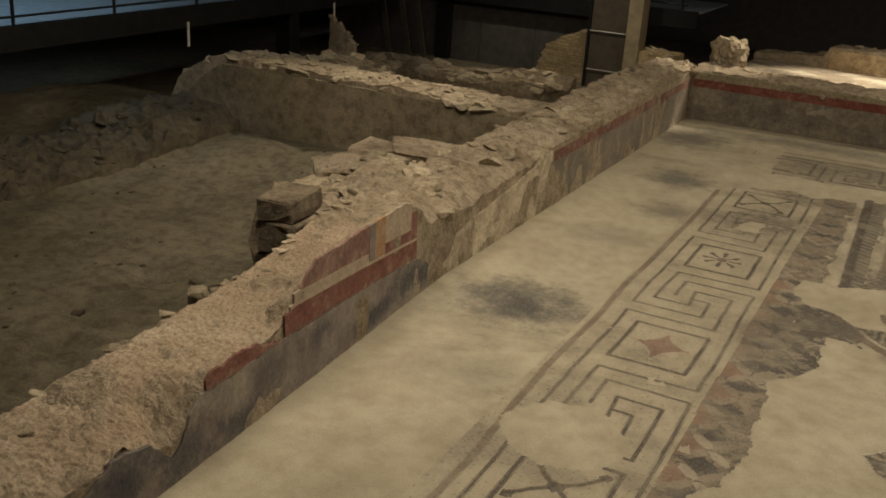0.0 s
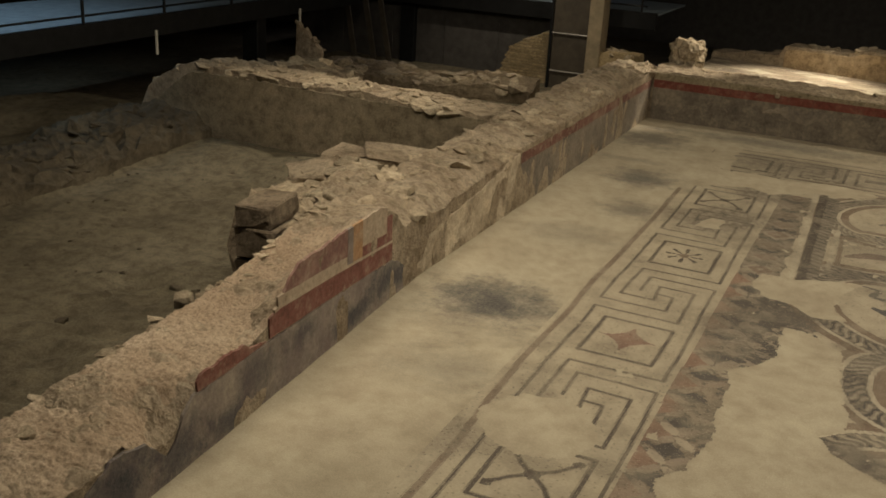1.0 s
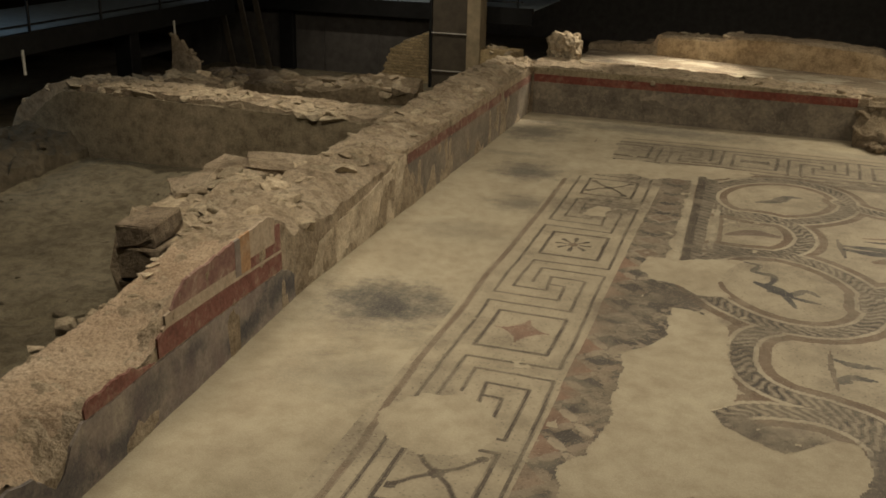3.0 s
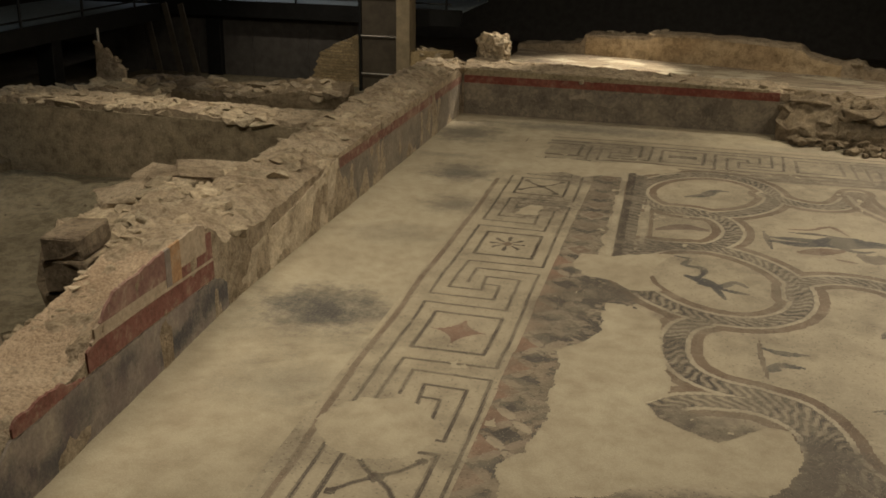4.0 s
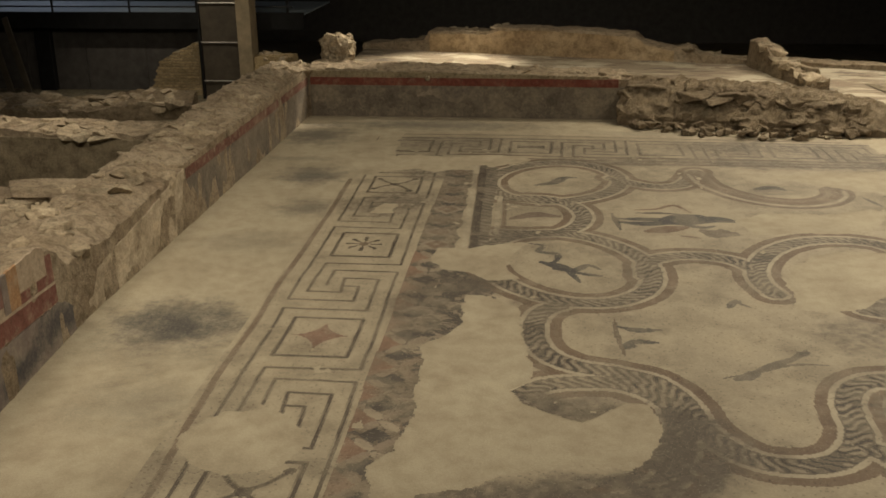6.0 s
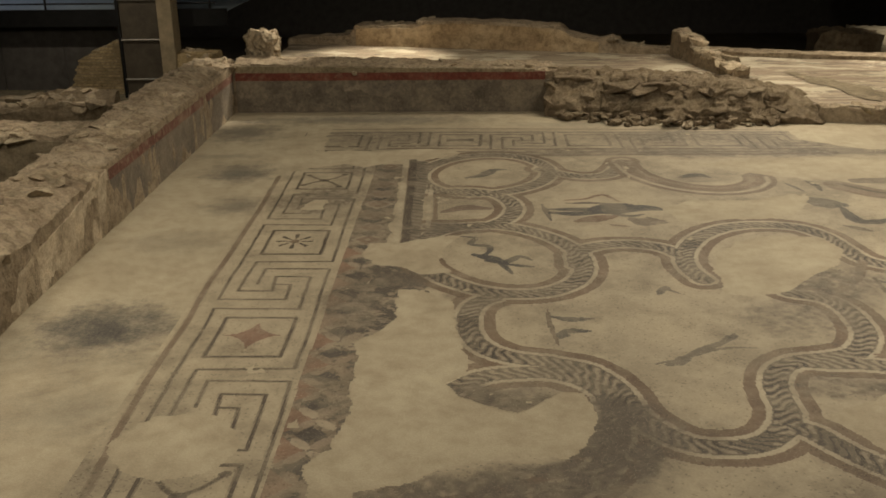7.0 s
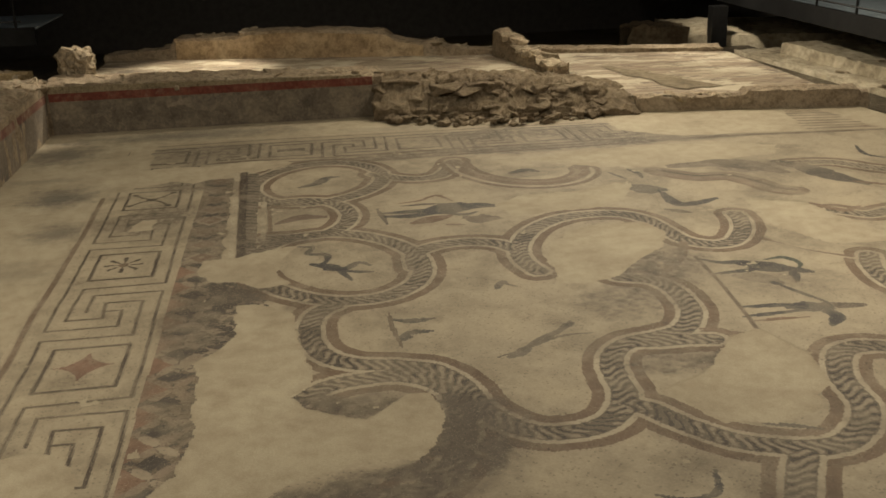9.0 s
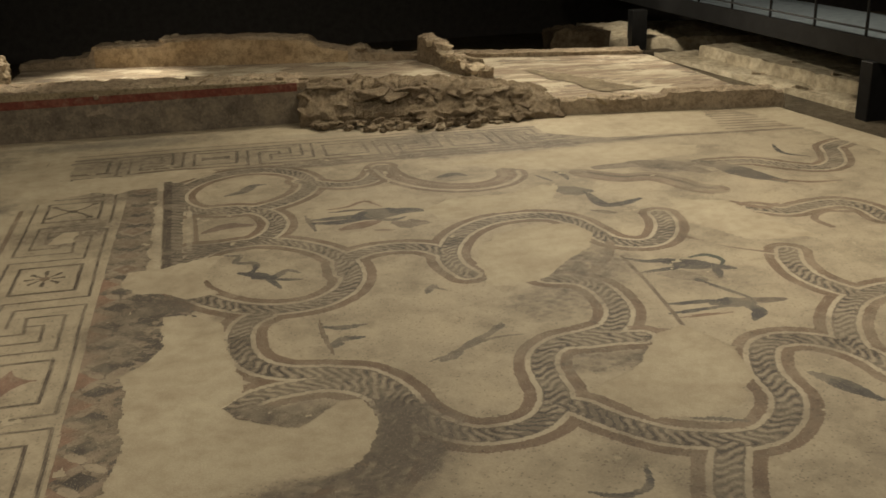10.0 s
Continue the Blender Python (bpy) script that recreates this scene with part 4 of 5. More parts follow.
for k, nm in enumerate(KINDS):
    jj, ii = np.nonzero((KIND == k) & ~LOST)
    n = len(jj)
    if not n:
        continue
    cx, cy, h = CX[jj, ii], CY[jj, ii], CELL * 0.5
    dz = rg.uniform(0.0012, 0.0022, n)
    co = np.empty((n, 4, 3))
    for q, (sx, sy) in enumerate(((-1, -1), (1, -1), (1, 1), (-1, 1))):
        co[:, q, 0], co[:, q, 1] = cx + sx * h * rg.uniform(1.0, 1.12, n), cy + sy * h * rg.uniform(1.0, 1.12, n)
        co[:, q, 2] = dz
    me = bpy.data.meshes.new(nm)
    me.vertices.add(4 * n)
    me.vertices.foreach_set("co", co.ravel())
    me.loops.add(4 * n)
    me.loops.foreach_set("vertex_index", np.arange(4 * n, dtype=np.int32))
    me.polygons.add(n)
    me.polygons.foreach_set("loop_start", np.arange(0, 4 * n, 4, dtype=np.int32))
    me.update(calc_edges=True)
    at = me.attributes.new("tone", "FLOAT_COLOR", "FACE")
    at.data.foreach_set("color", np.concatenate([TONE[jj, ii], np.ones((n, 1))], 1).astype(np.float32).ravel())
    me.materials.append(M_TESS)
    ob = new(nm, me)
    ob.parent = mosaic
    tagged(ob, kind="stuff")

# ---- painted walls of the room ----
FRONT = [(-7, 0.25), (-3.3, 0.33), (-3.1, 0.37), (-2.87, 0.28), (-2.75, 0.18), (-2.6, 0.28), (-2.45, 0.40), (-2.0, 0.43), (-1.75, 0.45), (-1.6, 0.58), (-1.36, 0.73), (-0.2, 0.77), (0.05, 0.68),
         (0.3, 0.52), (0.8, 0.48), (1.4, 0.50), (2.2, 0.54), (2.9, 0.60), (5.0, 0.64), (8.4, 0.64)]
BACK = [(-7, 0.40), (-3.2, 0.44), (-1.4, 0.48), (-0.9, 0.54), (-0.2, 0.64), (0.4, 0.64), (2.0, 0.66), (3.4, 0.70), (5.2, 0.74), (7.0, 0.76), (8.4, 0.70)]


def left_top(s, c):
    y = -7 + s
    k = min(1.0, (1 - c) / 0.9) if c > -1 else 1.0
    return curve(FRONT, y) * (1 - k) + curve(BACK, y) * k


# the way runs along +y, so c = -1 is the room's side
wall_left, strew = ruin("painted_wall", (-1.905, -7), (-1.905, 8.4), 0.62, -0.5, lambda s, c: left_top(s, -c), M_RUIN,
                        "long ruined rubble wall with remains of painted plaster", 0.035, 0.05, 14, warp=bend)
strew(16, 0.10, 0.20, 1, 0.46, 0.62, sink=-0.1)
strew(60, 0.04, 0.10, 4, 0.45, 0.75, sink=0.1)
strew(46, 0.07, 0.17, 2, 0.62, 1.0, sink=-0.05)
strew(60, 0.04, 0.09, 5, 0.62, 1.0, sink=0.1)
strew(30, 0.04, 0.09, 3, 0.2, 0.45, c0=0.3, sink=0.05)
strew(70, 0.03, 0.09, 6, 0.05, 0.46, c0=0.82, c1=1.05, sink=0.1)
r = rnd("lone stone")
stone(wall_left, -2.17, -1.62, 0.45, 0.10, r)
stone(wall_left, -2.12, -1.95, 0.44, 0.09, r)
# loose gravel bed on the low end of the wall
gv = sheet("gravel_bed", -2.2, -6.5, -1.60, -0.3, 56, 560,
           lambda x, y: left_top(y + 7, 1 - 2 * (-1.60 - x) / 0.60) + 0.012 + jag(x, y, 1.0, 0.020, 0.20, 4) + jag(x, y, 6.0, 0.011, 0.03, 3), M_GRAVEL)
for v in gv.data.vertices:
    v.co.x += bend(v.co.y)
gv.parent = wall_left
tagged(gv, "pinkish crushed gravel and mortar")


def cap(stops):
    return lambda u: curve(stops, u)


P = wall_left
DADO_TOP = [(-7, 0.02), (-3.5, 0.1), (-3.35, 0.28), (-3.15, 0.37), (-2.9, 0.31), (-2.75, 0.16), (-2.68, 0.20), (-2.6, 0.31), (-2.5, 0.39), (-2.0, 0.385), (-1.7, 0.385), (-0.92, 0.365), (0.05, 0.31), (0.2, 0.25), (0.3, 0.17), (0.38, 0.03)]


def red_low(u):
    return curve([(-2.5, 0.40), (-2.0, 0.39), (-1.7, 0.40), (-0.92, 0.37), (0.1, 0.315)], u)


def red_high(u):
    return curve([(-1.73, 0.53), (-1.6, 0.555), (-0.9, 0.52), (0.1, 0.452)], u)


slab("dado_plaster", "y", XW, -3.45, 0.36, lambda u: -0.01, cap(DADO_TOP), 0.020, M_DADO, P, "blue-grey painted dado plaster")
slab("red_band", "y", XW, -2.46, -1.76, red_low, cap([(-2.46, 0.45), (-2.42, 0.49), (-2.3, 0.485), (-2.2, 0.50), (-2.05, 0.475), (-1.98, 0.475), (-1.94, 0.43), (-1.85, 0.42), (-1.76, 0.40)]), 0.016, M_RED, P, "broken dark red fresco strip")
slab("red_band", "y", XW, -1.72, 0.06, lambda u: red_low(u) + 0.002, red_high, 0.016, M_RED, P, "red fresco band", rag=0.004)
slab("white_line", "y", XW, -1.66, 0.055, lambda u: red_high(u) + 0.003, lambda u: red_high(u) + 0.022, 0.018, M_CREAM, P, rag=0.002)
slab("fresco_panel", "y", XW, -1.62, -0.70, lambda u: red_high(u) + 0.024, lambda u: red_high(u) + 0.085, 0.016, M_CREAM, P, "cream fresco panel", rag=0.004)
slab("fresco_panel", "y", XW, -1.55, -0.70, lambda u: red_high(u) + 0.088, cap([(-1.55, 0.655), (-1.46, 0.72), (-1.36, 0.775), (-1.0, 0.775), (-0.70, 0.79)]), 0.016, M_PINK, P, "faded red fresco panel", rag=0.016)
slab("fresco_stripe", "y", XW, -0.70, -0.62, lambda u: red_high(u) + 0.024, lambda u: 0.79, 0.018, M_DADO, P, rag=0.005)
slab("fresco_stripe", "y", XW, -0.62, -0.47, lambda u: red_high(u) + 0.024, lambda u: 0.795, 0.016, M_OCHRE, P, "ochre fresco stripe", rag=0.005)
slab("fresco_panel", "y", XW, -0.47, 0.05, lambda u: red_high(u) + 0.024, lambda u: red_high(u) + 0.10, 0.016, M_RED, P, rag=0.003)
slab("fresco_panel", "y", XW, -0.47, -0.06, lambda u: red_high(u) + 0.102, cap([(-0.47, 0.79), (-0.17, 0.80), (-0.06, 0.77)]), 0.016, M_CREAM, P, "cream fresco panel", rag=0.008)
slab("fresco_stripe", "y", XW, -0.06, 0.045, lambda u: red_high(u) + 0.102, cap([(-0.06, 0.70), (0.05, 0.68)]), 0.016, M_RED, P, rag=0.005)
# bare plaster stretch, then the painted stretch up to the corner
slab("bare_plaster", "y", XW, 0.16, 2.75, lambda u: -0.01, cap([(0.16, 0.04), (0.30, 0.06), (0.40, 0.22), (0.7, 0.30), (1.2, 0.36), (1.9, 0.44), (2.4, 0.52), (2.75, 0.58)]), 0.014, M_BARE, P, "bare scratched mortar")
slab("dado_plaster", "y", XW, 2.75, YW, lambda u: -0.01, lambda u: 0.455, 0.016, M_LOWER, P, "stained brown and grey plaster")
slab("red_band", "y", XW, 2.78, YW, lambda u: 0.457, lambda u: 0.558, 0.016, M_BAND, P, "worn red fresco band")
slab("top_plaster", "y", XW, 2.80, YW, lambda u: 0.560, cap([(2.8, 0.61), (4, 0.64), (8, 0.67)]), 0.012, M_RUIN, P)

# far wall
FTOP = [(-1.9, 0.70), (0.3, 0.66), (2.6, 0.60), (3.3, 0.56), (5.6, 0.50), (6.3, 0.3), (6.5, 0.15)]
wall_far, strew = ruin("painted_wall", (-1.6, 8.2), (3.0, 8.2), 0.62, -0.4, lambda s, c: curve(FTOP, s - 1.6) + 0.015 * c, M_RUIN,
                       "ruined wall with a red painted band over dark plaster", 0.03, 0.05, 12)
strew(40, 0.05, 0.13, 1, sink=0.05)
slab("dado_plaster", "x", YW + 0.02, -1.55, 2.95, lambda u: -0.01, lambda u: 0.455, 0.03, M_DARK_PLASTER, wall_far, "dark cloudy plaster")
slab("bare_patch", "x", YW - 0.012, 0.0, 0.95, cap([(0, 0.30), (0.22, 0.33), (0.36, 0.25), (0.6, 0.22), (0.72, 0.29), (0.95, 0.32)]), cap([(0, 0.31), (0.1, 0.36), (0.3, 0.42), (0.55, 0.37), (0.75, 0.41), (0.95, 0.33)]), 0.006, M_LOWER, wall_far, rag=0.03)
slab("red_band", "x", YW + 0.02, -1.55, 2.85, lambda u: 0.457, lambda u: 0.565, 0.03, M_DEEPRED, wall_far, "dark red fresco band")
slab("top_plaster", "x", YW + 0.02, -1.55, 2.7, lambda u: 0.567, cap([(-1.5, 0.66), (2.7, 0.60)]), 0.028, M_MORTAR, wall_far)
part("peg", box(bmesh.new(), 0.13, 7.81, 0.53, 0.19, 7.87, 0.60, 0.012), M_STONE, wall_far, "small pale stone plug")

# collapsed end of the far wall: big rough slabs over a spill of rubble
FOOT = [(0, 0.9), (0.7, 1.05), (1.6, 1.5), (2.3, 1.55), (3.0, 1.2), (3.6, 0.7)]


def heap_top(s, c):
    front = 1 - max(0.0, -c - 0.1) * 0.75
    return (curve([(0, 0.52), (0.6, 0.50), (1.4, 0.48), (2.6, 0.42), (3.2, 0.30), (3.7, 0.12)], s)) * (front if c < -0.1 else 1)


heap, strew = ruin("collapsed_wall", (2.95, 8.05), (6.55, 7.45), 1.05, -0.2, heap_top, M_HEAP, "collapsed end of the wall, rough slabs over loose rubble", 0.07, 0.05, 14)
strew(15, 0.30, 0.62, 1, 0.04, 0.88, -0.5, 0.8, -0.1, FLAGS, 0.10)
strew(70, 0.08, 0.22, 2, 0.0, 0.97, -1.0, 0.9, 0.0, LUMPS)
r = rnd("spill")
for _ in range(130):
    u = r.uniform(0, 1)
    x = 3.0 + 3.1 * u
    y = 7.45 - 0.18 * (x - 3) * 0.5 - r.uniform(0.0, 0.42) * (0.4 + math.sin(u * math.pi))
    stone(heap, x, y, r.uniform(0.01, 0.08), r.uniform(0.05, 0.13), r, LUMPS)

# ---- yard beside the room ----
CTOP = [(0, 0.60), (1.5, 0.62), (4.45, 0.67), (4.6, 0.62), (4.8, 0.50), (5.0, 0.40), (5.15, 0.28), (5.25, 0.05)]
cross, strew = ruin("yard_wall", (-2.2, 4.3), (-7.45, 4.3), 0.78, -0.6, lambda s, c: curve(CTOP, s) + 0.02 * c, M_RUIN, "thick earth-faced wall with a pale broken stone top", 0.035, 0.05, 14, 0.012)
strew(90, 0.10, 0.24, 1, 0.0, 0.9, sink=-0.05, pool=SLABS)
strew(110, 0.05, 0.13, 2, 0.0, 0.98, sink=0.2)
slab("earth_facing", "x", 3.92, -7.2, -2.15, lambda u: -0.6, cap([(-7.2, 0.12), (-7.0, 0.30), (-6.8, 0.46), (-6.6, 0.58), (-6.0, 0.60), (-2.15, 0.55)]), 0.05, M_FACE, cross, "smooth dark earth plaster")

stub, strew = ruin("wall_stub", (-2.2, 1.05), (-3.15, 1.05), 1.7, -0.5, lambda s, c: 0.54 - 0.30 * max(0, s - 0.6) - 0.10 * abs(c) ** 3 + 0.05 * math.sin(5 * s + 3 * c), M_RUIN,
                   "stub of a cross wall with loose blocks on top", 0.09, 0.045, 20)
strew(9, 0.2, 0.36, 1, 0.1, 0.9, -0.8, 0.4, sink=-0.1, pool=SLABS, tip=0.3)
strew(44, 0.10, 0.22, 3, 0.0, 1.0, -1.0, 0.8, sink=-0.1)
strew(90, 0.05, 0.12, 2, 0.0, 1.0, sink=0.1)
for n, (x, y, z, sx, sy, sz, a) in enumerate(((-2.74, 0.10, 0.49, 0.32, 0.46, 0.18, 0.06), (-2.70, 0.10, 0.27, 0.38, 0.48, 0.26, -0.04), (-2.70, 0.12, -0.02, 0.42, 0.48, 0.28, 0.03),
                                                 (-2.98, 1.10, 0.50, 0.40, 0.56, 0.13, 0.5), (-2.95, 1.72, 0.53, 0.50, 0.42, 0.12, -0.3), (-2.52, 1.86, 0.56, 0.56, 0.46, 0.13, 0.35))):
    bm = box(bmesh.new(), -sx / 2, -sy / 2, -sz / 2, sx / 2, sy / 2, sz / 2, 0.012)
    bmesh.ops.subdivide_edges(bm, edges=bm.edges[:], cuts=3)
    for v in bm.verts:
        if n > 2:
            v.co.x *= 1 + 0.5 * v.co.y / sy
        v.co += Vector((jag(v.co.x + x, v.co.y, v.co.z, 0.022 if n < 3 else 0.06, 0.22), jag(v.co.y + y, v.co.x, v.co.z, 0.022 if n < 3 else 0.06, 0.22), jag(v.co.z, v.co.x + x, v.co.y, 0.012 if n < 3 else 0.03, 0.22)))
    ob = part("block", bm, M_SHADED_TUFA if n < 3 else M_RUIN, stub, "squared tufa block with shade in its colour" if n < 3 else "broken flat slab")
    ob.matrix_basis = pose(x, y, z, 3, -3 if n < 3 else -10 + 7 * (n - 3), math.degrees(a))

# The bank lies in shade, which its dark earth colour carries.
mound, strew = ruin("rubble_bank", (-7.3, -5), (-7.0, 3.8), 1.5, -0.6, lambda s, c: -0.04 + 0.05 * s / 4 - 0.22 * abs(c) ** 2 + 0.08 * math.sin(s * 1.7), M_EARTH, "bank of earth and fallen stones, coloured dark for its shade", 0.09, 0.07, 16,
                    category="rubble")
strew(300, 0.04, 0.14, 1, sink=0.05, pool=DULL)
ledge, strew = ruin("low_wall", (-8.2, 9.5), (-4.2, 10.2), 0.9, -0.6, lambda s, c: -0.24 + 0.05 * c + 0.06 * math.sin(s * 2.3), M_HEAP, "low grey mortared wall footing", 0.04, 0.07)
strew(70, 0.08, 0.26, 1, 0, 0.95)
back_stub, strew = ruin("low_wall", (-7.6, 6.2), (-5.6, 6.2), 0.7, -0.6, lambda s, c: 0.44 - 0.25 * abs(s - 1.3) / 1.3, M_RUIN, "broken wall stub behind the yard wall", 0.05, 0.07)
strew(30, 0.1, 0.3, 1)
spike, strew = ruin("standing_ruin", (-7.70, 8.0), (-7.24, 8.05), 0.12, -0.6, lambda s, c: 0.70 - 1.0 * s + 0.05 * math.sin(s * 45), M_RUIN, "narrow jagged piece of standing masonry", 0.05, 0.05)
strew(26, 0.04, 0.09, 1, sink=0.1)
r = rnd("yard bits")
litter = tagged(new("yard_rubble"), "scattered clods and stones on the yard earth", "rubble", kind="stuff")
for _ in range(150):
    x, y = r.uniform(-6.4, -2.35), r.uniform(-4.5, 3.6)
    if x > -3.3 and -0.2 < y < 2.1:
        continue
    stone(litter, x, y, yard_height(x, y), r.uniform(0.02, 0.06) * (2.0 if x > -4 and y < 0 else 0.7), r, DULL)

# brick pier and column behind
pier = tagged(new("brick_pier"), "stepped ruin of thin yellow Roman bricks", "brick pier")
def pier_edge(z):
    return curve([(-0.6, -5.80), (-0.35, -5.56), (-0.07, -5.46), (0.08, -5.40), (0.24, -5.14), (0.39, -4.80), (0.5, -4.5)], z)


outline = []
for k in range(19):
    x0, z = pier_edge(-0.57 + 0.055 * k) + 0.02 * (k % 3), -0.58 + 0.055 * k
    outline += [(x0, z), (x0, z + 0.055)]
outline += [(-3.75, outline[-1][1]), (-3.75, -0.6)]
nn = len(outline)
mesh_ob("core", [(x, y, z) for y in (11.89, 12.24) for x, z in outline], [tuple(range(nn)), tuple(range(nn, 2 * nn))] + [(i, (i + 1) % nn, nn + (i + 1) % nn, nn + i) for i in range(nn)],
        M_MORTAR, pier, "lime mortar joints")
brick_me = None
for k in range(19):
    z = -0.58 + 0.055 * k
    x = pier_edge(z + 0.01) + 0.02 * (k % 3) - 0.02
    first = 0.12 if k % 2 else 0.24
    while x < -3.8:
        w = min(first, -3.75 - x)
        if brick_me is None:
            b0 = part("brick", box(bmesh.new(), 0, 0, 0, 0.232, 0.40, 0.038, 0.004), M_BRICK, pier)
            brick_me = b0.data
        else:
            b0 = new("brick", brick_me)
            b0.parent = pier
        b0.matrix_basis = Matrix.Translation((x, 11.875 + 0.006 * math.sin(7 * x + k), z + 0.008)) @ Matrix.Diagonal((w / 0.24, 0.93, 1, 1))
        x += w + 0.004
        first = 0.24
low_brick, strew = ruin("low_wall", (-3.45, 11.75), (-2.75, 11.6), 0.5, -0.6, lambda s, c: 0.30 - 0.02 * s, M_BRICK, "short brick wall stump", 0.03, 0.05)
strew(10, 0.08, 0.18, 1)

tower = tagged(new("column"), "brown boxed steel column with grey cross rungs", "column")
part("panel", boxes((-4.42, 11.55, -0.6, -3.72, 11.8, 5.2)), M_PANEL, tower)
part("edge_post", boxes((-4.47, 11.5, -0.6, -4.42, 11.82, 5.2)), M_STEEL, tower)
part("post", boxes((-3.72, 11.45, -0.6, -3.46, 11.85, 5.2), bevel=0.01), M_BEIGE, tower, "beige painted post")
for k in range(8):
    part("rung", rod((-4.42, 11.51, -0.165 + 0.70 * k), (-3.72, 11.51, -0.165 + 0.70 * k), 0.014), M_RUNG, tower, "grey metal rung")

# corner stump of tufa
stump = tagged(new("tufa_stump"), "pitted tufa lump standing at the wall corner", "stone")
bm = bmesh.new()
bmesh.ops.create_icosphere(bm, subdivisions=4, radius=0.30)
for v in bm.verts:
    d = v.co.normalized()
    v.co = Vector((max(-0.27, min(0.27, v.co.x * 1.15)), max(-0.24, min(0.24, v.co.y)), max(-0.25, min(0.25, v.co.z * 1.15))))
    v.co += d * (jag(d.x * 2, d.y * 2, d.z * 2, 0.07, 0.7, 4) - 0.05 * max(0, noise.noise(d * 7)))
bmesh.ops.transform(bm, matrix=Matrix.Translation((-1.31, 8.75, 0.82)) @ Matrix.Scale(0.88, 4), verts=bm.verts)
part("lump", bm, M_STONE, stump, smooth=False)
part("footing", box(bmesh.new(), -1.62, 8.5, 0.1, -1.0, 9.0, 0.64, 0.05), M_RUIN, stump)
r = rnd("stump")
for _ in range(12):
    stone(stump, -1.0 + r.uniform(0, 0.25), 8.75 + r.uniform(-0.2, 0.2), 0.5 + r.uniform(-0.05, 0.08), r.uniform(0.08, 0.2), r)

# ---- rooms beyond the far wall ----
def beyond(x):
    return 12.95 - 0.235 * (x + 0.5)


def pale_height(x, y):
    return 0.2 + jag(x, y, 2.0, 0.012, 0.7, 4)


nx, ny = 90, 60
verts = []
for j in range(ny + 1):
    for i in range(nx + 1):
        x = -1.7 + 11.0 * i / nx
        y0 = 8.45 if x < 3 else 8.45 - 0.25 * (x - 3) if x < 7 else 7.45 - 0.16 * (x - 7)
        if x > 5.8:
            y0 -= 0.28
        y = y0 + (beyond(x) - y0) * j / ny
        verts.append((x, y, pale_height(x, y)))
fl = mesh_ob("floor_beyond", verts, [(j * (nx + 1) + i, j * (nx + 1) + i + 1, (j + 1) * (nx + 1) + i + 1, (j + 1) * (nx + 1) + i) for j in range(ny) for i in range(nx)], M_REMAINS, smooth=True)
tagged(fl, "pale worn mosaic bedding of the neighbouring rooms", "floor", kind="structure")
BTOP = [(0, 0.30), (0.9, 0.36), (1.3, 0.40), (1.36, 0.58), (2.5, 0.60), (2.7, 0.68), (3.4, 0.71), (5.0, 0.66), (5.3, 0.62), (5.4, 0.52), (6.0, 0.42), (6.2, 0.48), (6.4, 0.34), (7.2, 0.28), (11.2, 0.26)]
back_wall, strew = ruin("rear_wall", (-1.7, beyond(-1.7) + 0.25), (9.3, beyond(9.3) + 0.25), 0.5, 0.0, lambda s, c: curve(BTOP, s), M_RUIN, "pale ochre plastered wall with a broken top edge", 0.02, 0.06, 10, 0.008)
strew(60, 0.06, 0.18, 1)
slab("ochre_plaster", "x", 0.0, 0, 4.6, lambda u: 0.2, lambda u: curve(BTOP, u + 1.33) - 0.05, 0.02, M_WARM, back_wall).matrix_basis = pose(-0.4, beyond(-0.4) - 0.02, 0, 0, 0, -13.2)
part_wall, strew = ruin("partition_wall", (5.42, 11.5), (5.95, 9.2), 0.28, 0.1, lambda s, c: curve([(0, 0.66), (0.7, 0.60), (0.9, 0.46), (1.6, 0.42), (2.7, 0.32)], s), M_RUIN, "broken partition wall of pale plastered rubble", 0.03, 0.05)
strew(36, 0.08, 0.22, 1, 0.2, 1.0)
sill, strew = ruin("threshold_wall", (6.5, 7.28), (9.7, 6.78), 0.34, -0.2, lambda s, c: 0.19 + (0.06 if 1.55 < s < 3.1 else 0.0), M_RUIN, "low footing wall along the mosaic's edge", 0.025, 0.05)
strew(30, 0.06, 0.18, 1, 0, 0.5)
# Pit laid flat on the floor; its darkness is only colour.
ring = []
corners = [(6.75, 9.7), (7.35, 9.2), (7.80, 7.6), (7.20, 7.55)]
for (ax, ay), (bx, by) in zip(corners, corners[1:] + corners[:1]):
    for k in range(12):
        x, y = ax + (bx - ax) * k / 12, ay + (by - ay) * k / 12
        ring.append((x + jag(x, y, 3.0, 0.22, 0.35, 4), y + jag(x, y, 8.0, 0.3, 0.4, 4), pale_height(x, y) + 0.012))
tagged(mesh_ob("pit_patch", ring + [(7.2, 8.9, 0.215)], [(k, (k + 1) % 48, 48) for k in range(48)], M_FACE), "flat dark patch standing for a pit in the floor", "floor patch", kind="structure")
# east: sunken strip, pale platform, walkway
slab_e, strew = ruin("pale_platform", (11.55, 6.2), (11.05, 12.0), 2.0, -0.6, lambda s, c: -0.02 + 0.02 * c, M_PALE, "low pale masonry platform beyond a sunken strip", 0.03, 0.07, 14)
strew(30, 0.1, 0.3, 1, 0.1, 0.9, sink=0.1, pool=SLABS)
upper_e, strew = ruin("pale_platform", (11.95, 6.3), (11.55, 11.4), 1.7, -0.2, lambda s, c: 0.17 + 0.02 * c, M_PALE, "upper step of the pale masonry platform", 0.025, 0.06, 14)
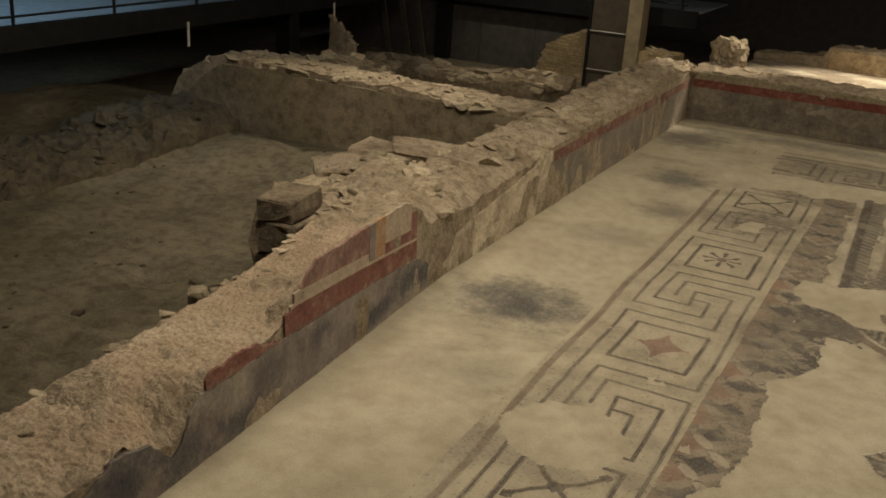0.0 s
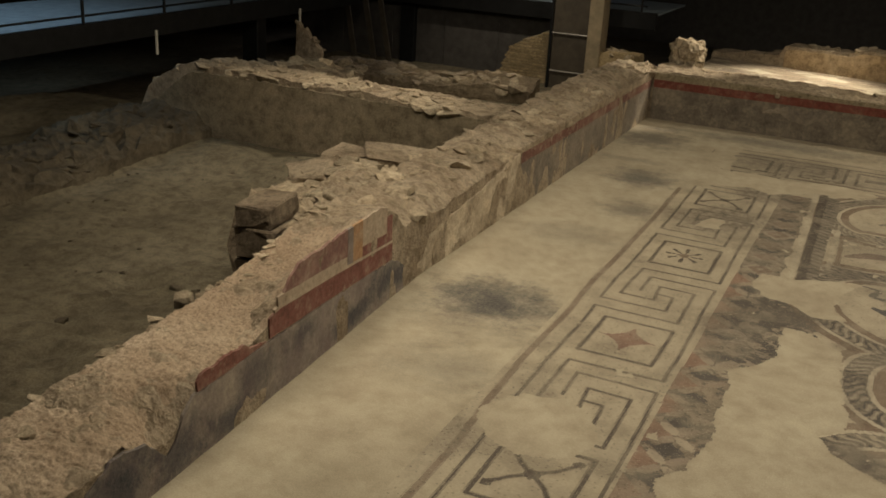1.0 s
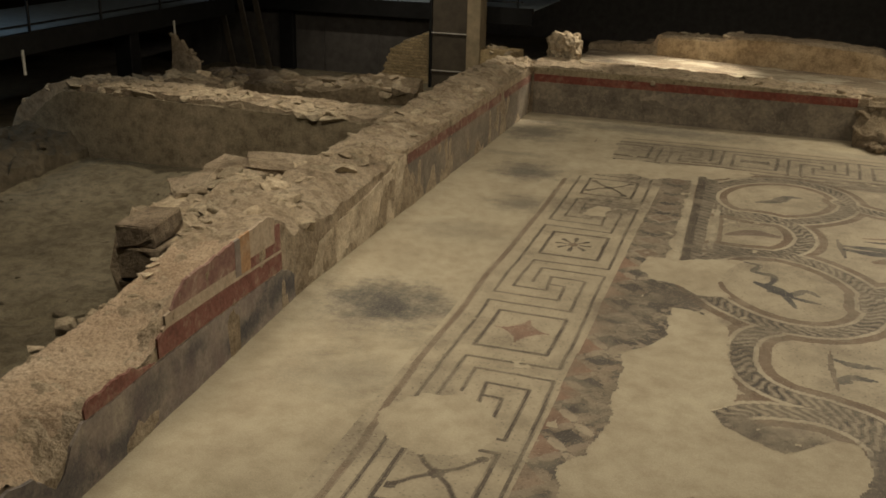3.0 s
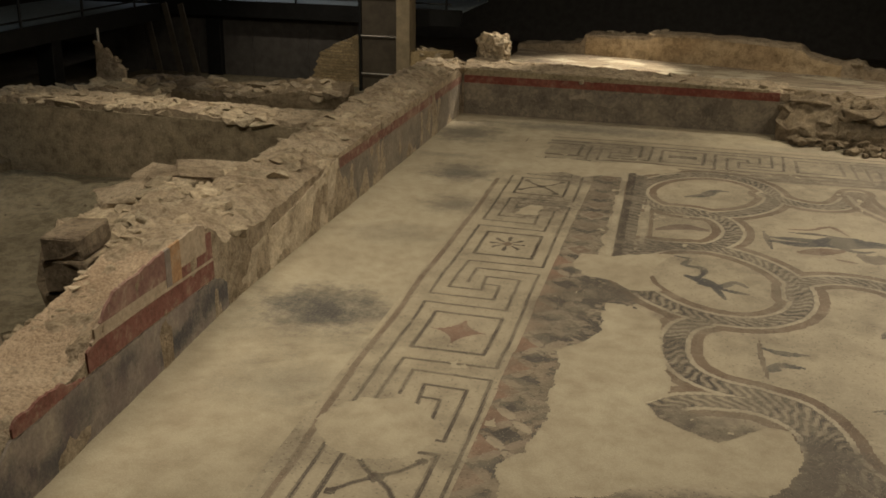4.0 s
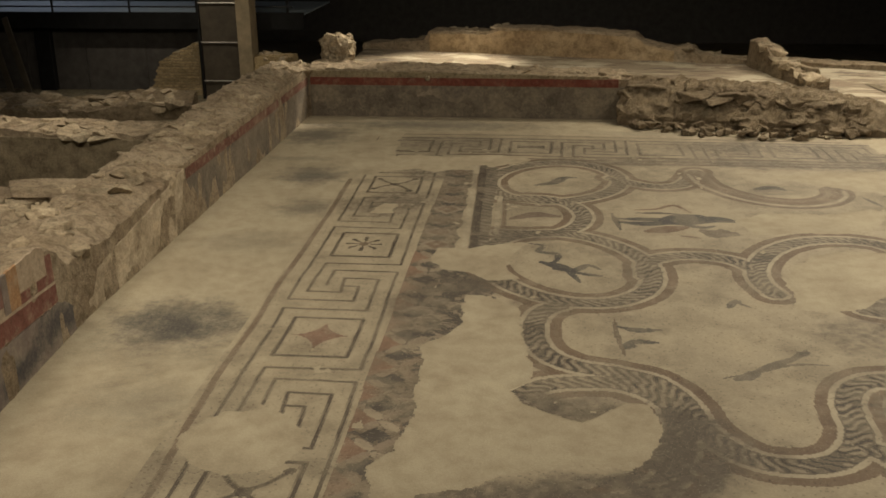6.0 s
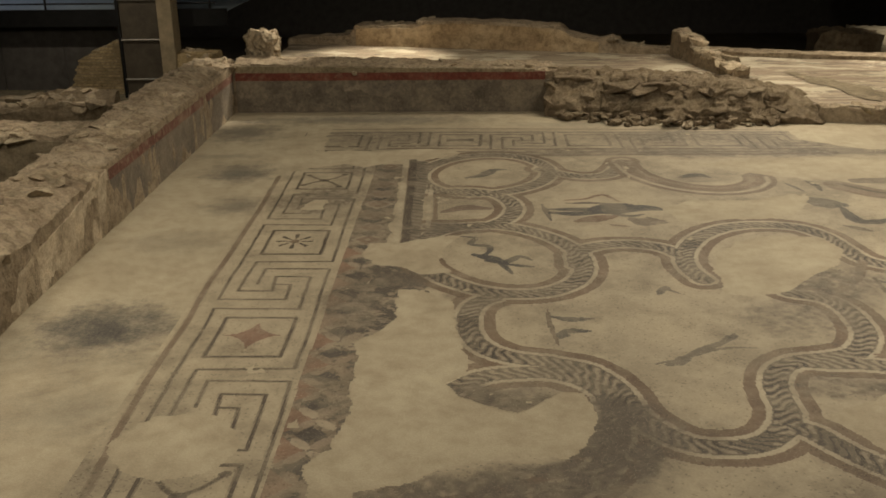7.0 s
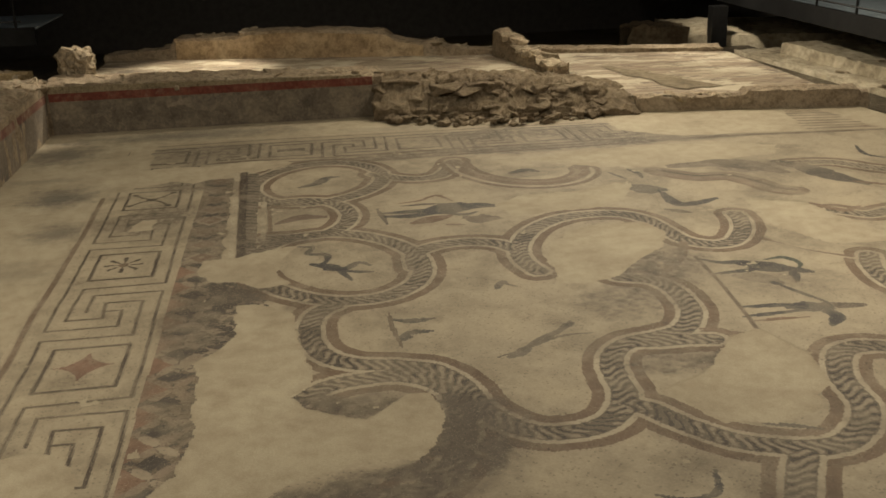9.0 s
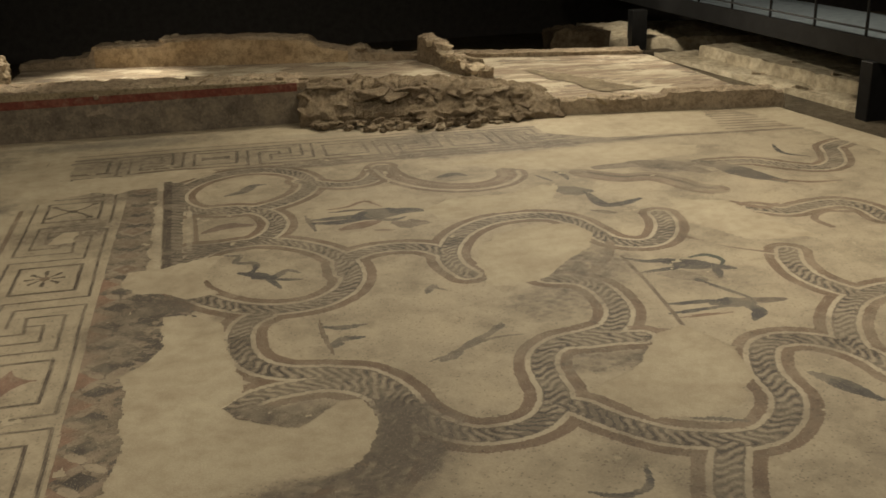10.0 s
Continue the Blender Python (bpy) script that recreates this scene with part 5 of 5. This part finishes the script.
strew(20, 0.08, 0.22, 1, 0.1, 0.9, sink=0.1, pool=SLABS)
tagged(part("ground_strip", boxes((9.2, 3.5, -0.5, 10.75, 13.5, -0.08)), M_EARTH, None), "dark earth in the sunken strip", "ground", kind="structure")
far_e, strew = ruin("low_wall", (8.3, 13.2), (9.5, 13.1), 0.7, -0.6, lambda s, c: 0.42 - 0.15 * abs(s - 0.5), M_HEAP, "dark broken wall beside the walkway post", 0.06, 0.08)
tagged(part("floor_east", boxes((13.2, 3.0, -0.2, 19, 16, 0.0)), M_EARTH, None), "dim earth floor across the walkway", "floor", kind="structure")


# Low slab added in place of the pale floor seen behind the post.
north_e, strew = ruin("low_wall", (9.5, 14.3), (14.5, 13.3), 2.4, -0.6, lambda s, c: 0.16 + 0.03 * c, M_PALE, "low pale slab in place of the floor behind the walkway post", 0.03, 0.08)
strew(16, 0.1, 0.3, 1, pool=SLABS)


def walkway(label, x0, y0, x1, y1, z, edge, posts, rail_from, rail_to, post_gap, count):
    w = tagged(new("walkway"), label, "walkway")
    part("deck", boxes((x0, y0, z - 0.03, x1, y1, z)), M_DECK, w)
    part("fascia", boxes(edge), M_STEEL, w, "black steel edge beam")
    for px, py in posts:
        part("support_post", boxes((px - 0.16, py - 0.13, -0.6, px + 0.16, py + 0.13, z - 0.28), bevel=0.01), M_STEEL, w, "black steel post")
    a, b = Vector(rail_from), Vector(rail_to)
    for k in range(count):
        p = a + (b - a).normalized() * post_gap * k
        part("baluster", rod(p, p + Vector((0, 0, 1.05)), 0.022), M_STEEL, w)
    for h in (0.12, 0.55, 1.05):
        part("rail", rod(a + Vector((0, 0, h)), b + Vector((0, 0, h)), 0.016), M_STEEL, w)
    return w


walkway("dark steel walkway with railing on the east side", 10.5, -2, 12.2, 17, 1.0, (10.42, -2, 0.72, 10.5, 17, 1.02), [(10.5, 5.75), (10.1, 12.9)], (10.46, -1.5, 1.0), (10.46, 16.5, 1.0), 1.25, 14)
west = walkway("visitors' walkway with bluish boards and railing", -10.6, -8, -8.35, 11.0, 1.0, (-8.35, -8, 0.72, -8.27, 11.0, 1.02), [(-8.6, 1.0), (-8.6, 8.0)], (-8.31, -7.4, 1.0), (-8.31, 10.8, 1.0), 1.6, 12)
bk = walkway("rear walkway with railing above an unlit void", -10.6, 12.0, -2.6, 14.2, 1.0, (-10.6, 11.92, 0.72, -2.6, 12.0, 1.02), [(-7.8, 12.3)], (-10.4, 11.96, 1.0), (-2.8, 11.96, 1.0), 1.5, 6)
# Black sheets and a rod added where only dark void lies under the deck.
void_sheets = tagged(new("black_void"), "black sheets in place of the unlit void below the rear walkway", "curtain")
part("rail", rod((-10.6, 12.3, 0.71), (-4.6, 12.3, 0.71), 0.012), M_STEEL, void_sheets)
for k in range(5):
    x0 = -10.6 + 1.2 * k
    n = 60
    vs = [(x0 + 1.19 * i / n, 12.3 + 0.004 * math.sin(i * 0.35 + k), z) for q, z in enumerate((-0.6, 0.0, 0.70)) for i in range(n + 1)]
    mesh_ob("void_panel", vs, [(q * (n + 1) + i, q * (n + 1) + i + 1, (q + 1) * (n + 1) + i + 1, (q + 1) * (n + 1) + i) for q in range(2) for i in range(n)], M_BLACK, void_sheets, smooth=True)
for x in (-8.5, -8.05, -7.7):
    b0 = tagged(part("board", box(bmesh.new(), -0.06, -0.02, 0, 0.06, 0.02, 1.6, 0.006), M_PANEL, None), "dark board leaning against the rear walkway", "board", "leaning boards")
    b0.matrix_basis = pose(x, 11.3, -0.5, -16, -21, 0)
for y in (5.15, 8.9):
    part("label_strip", boxes((-8.268, y - 0.02, 0.45, -8.25, y + 0.02, 0.80)), M_WHITE, west, "narrow pale strip")
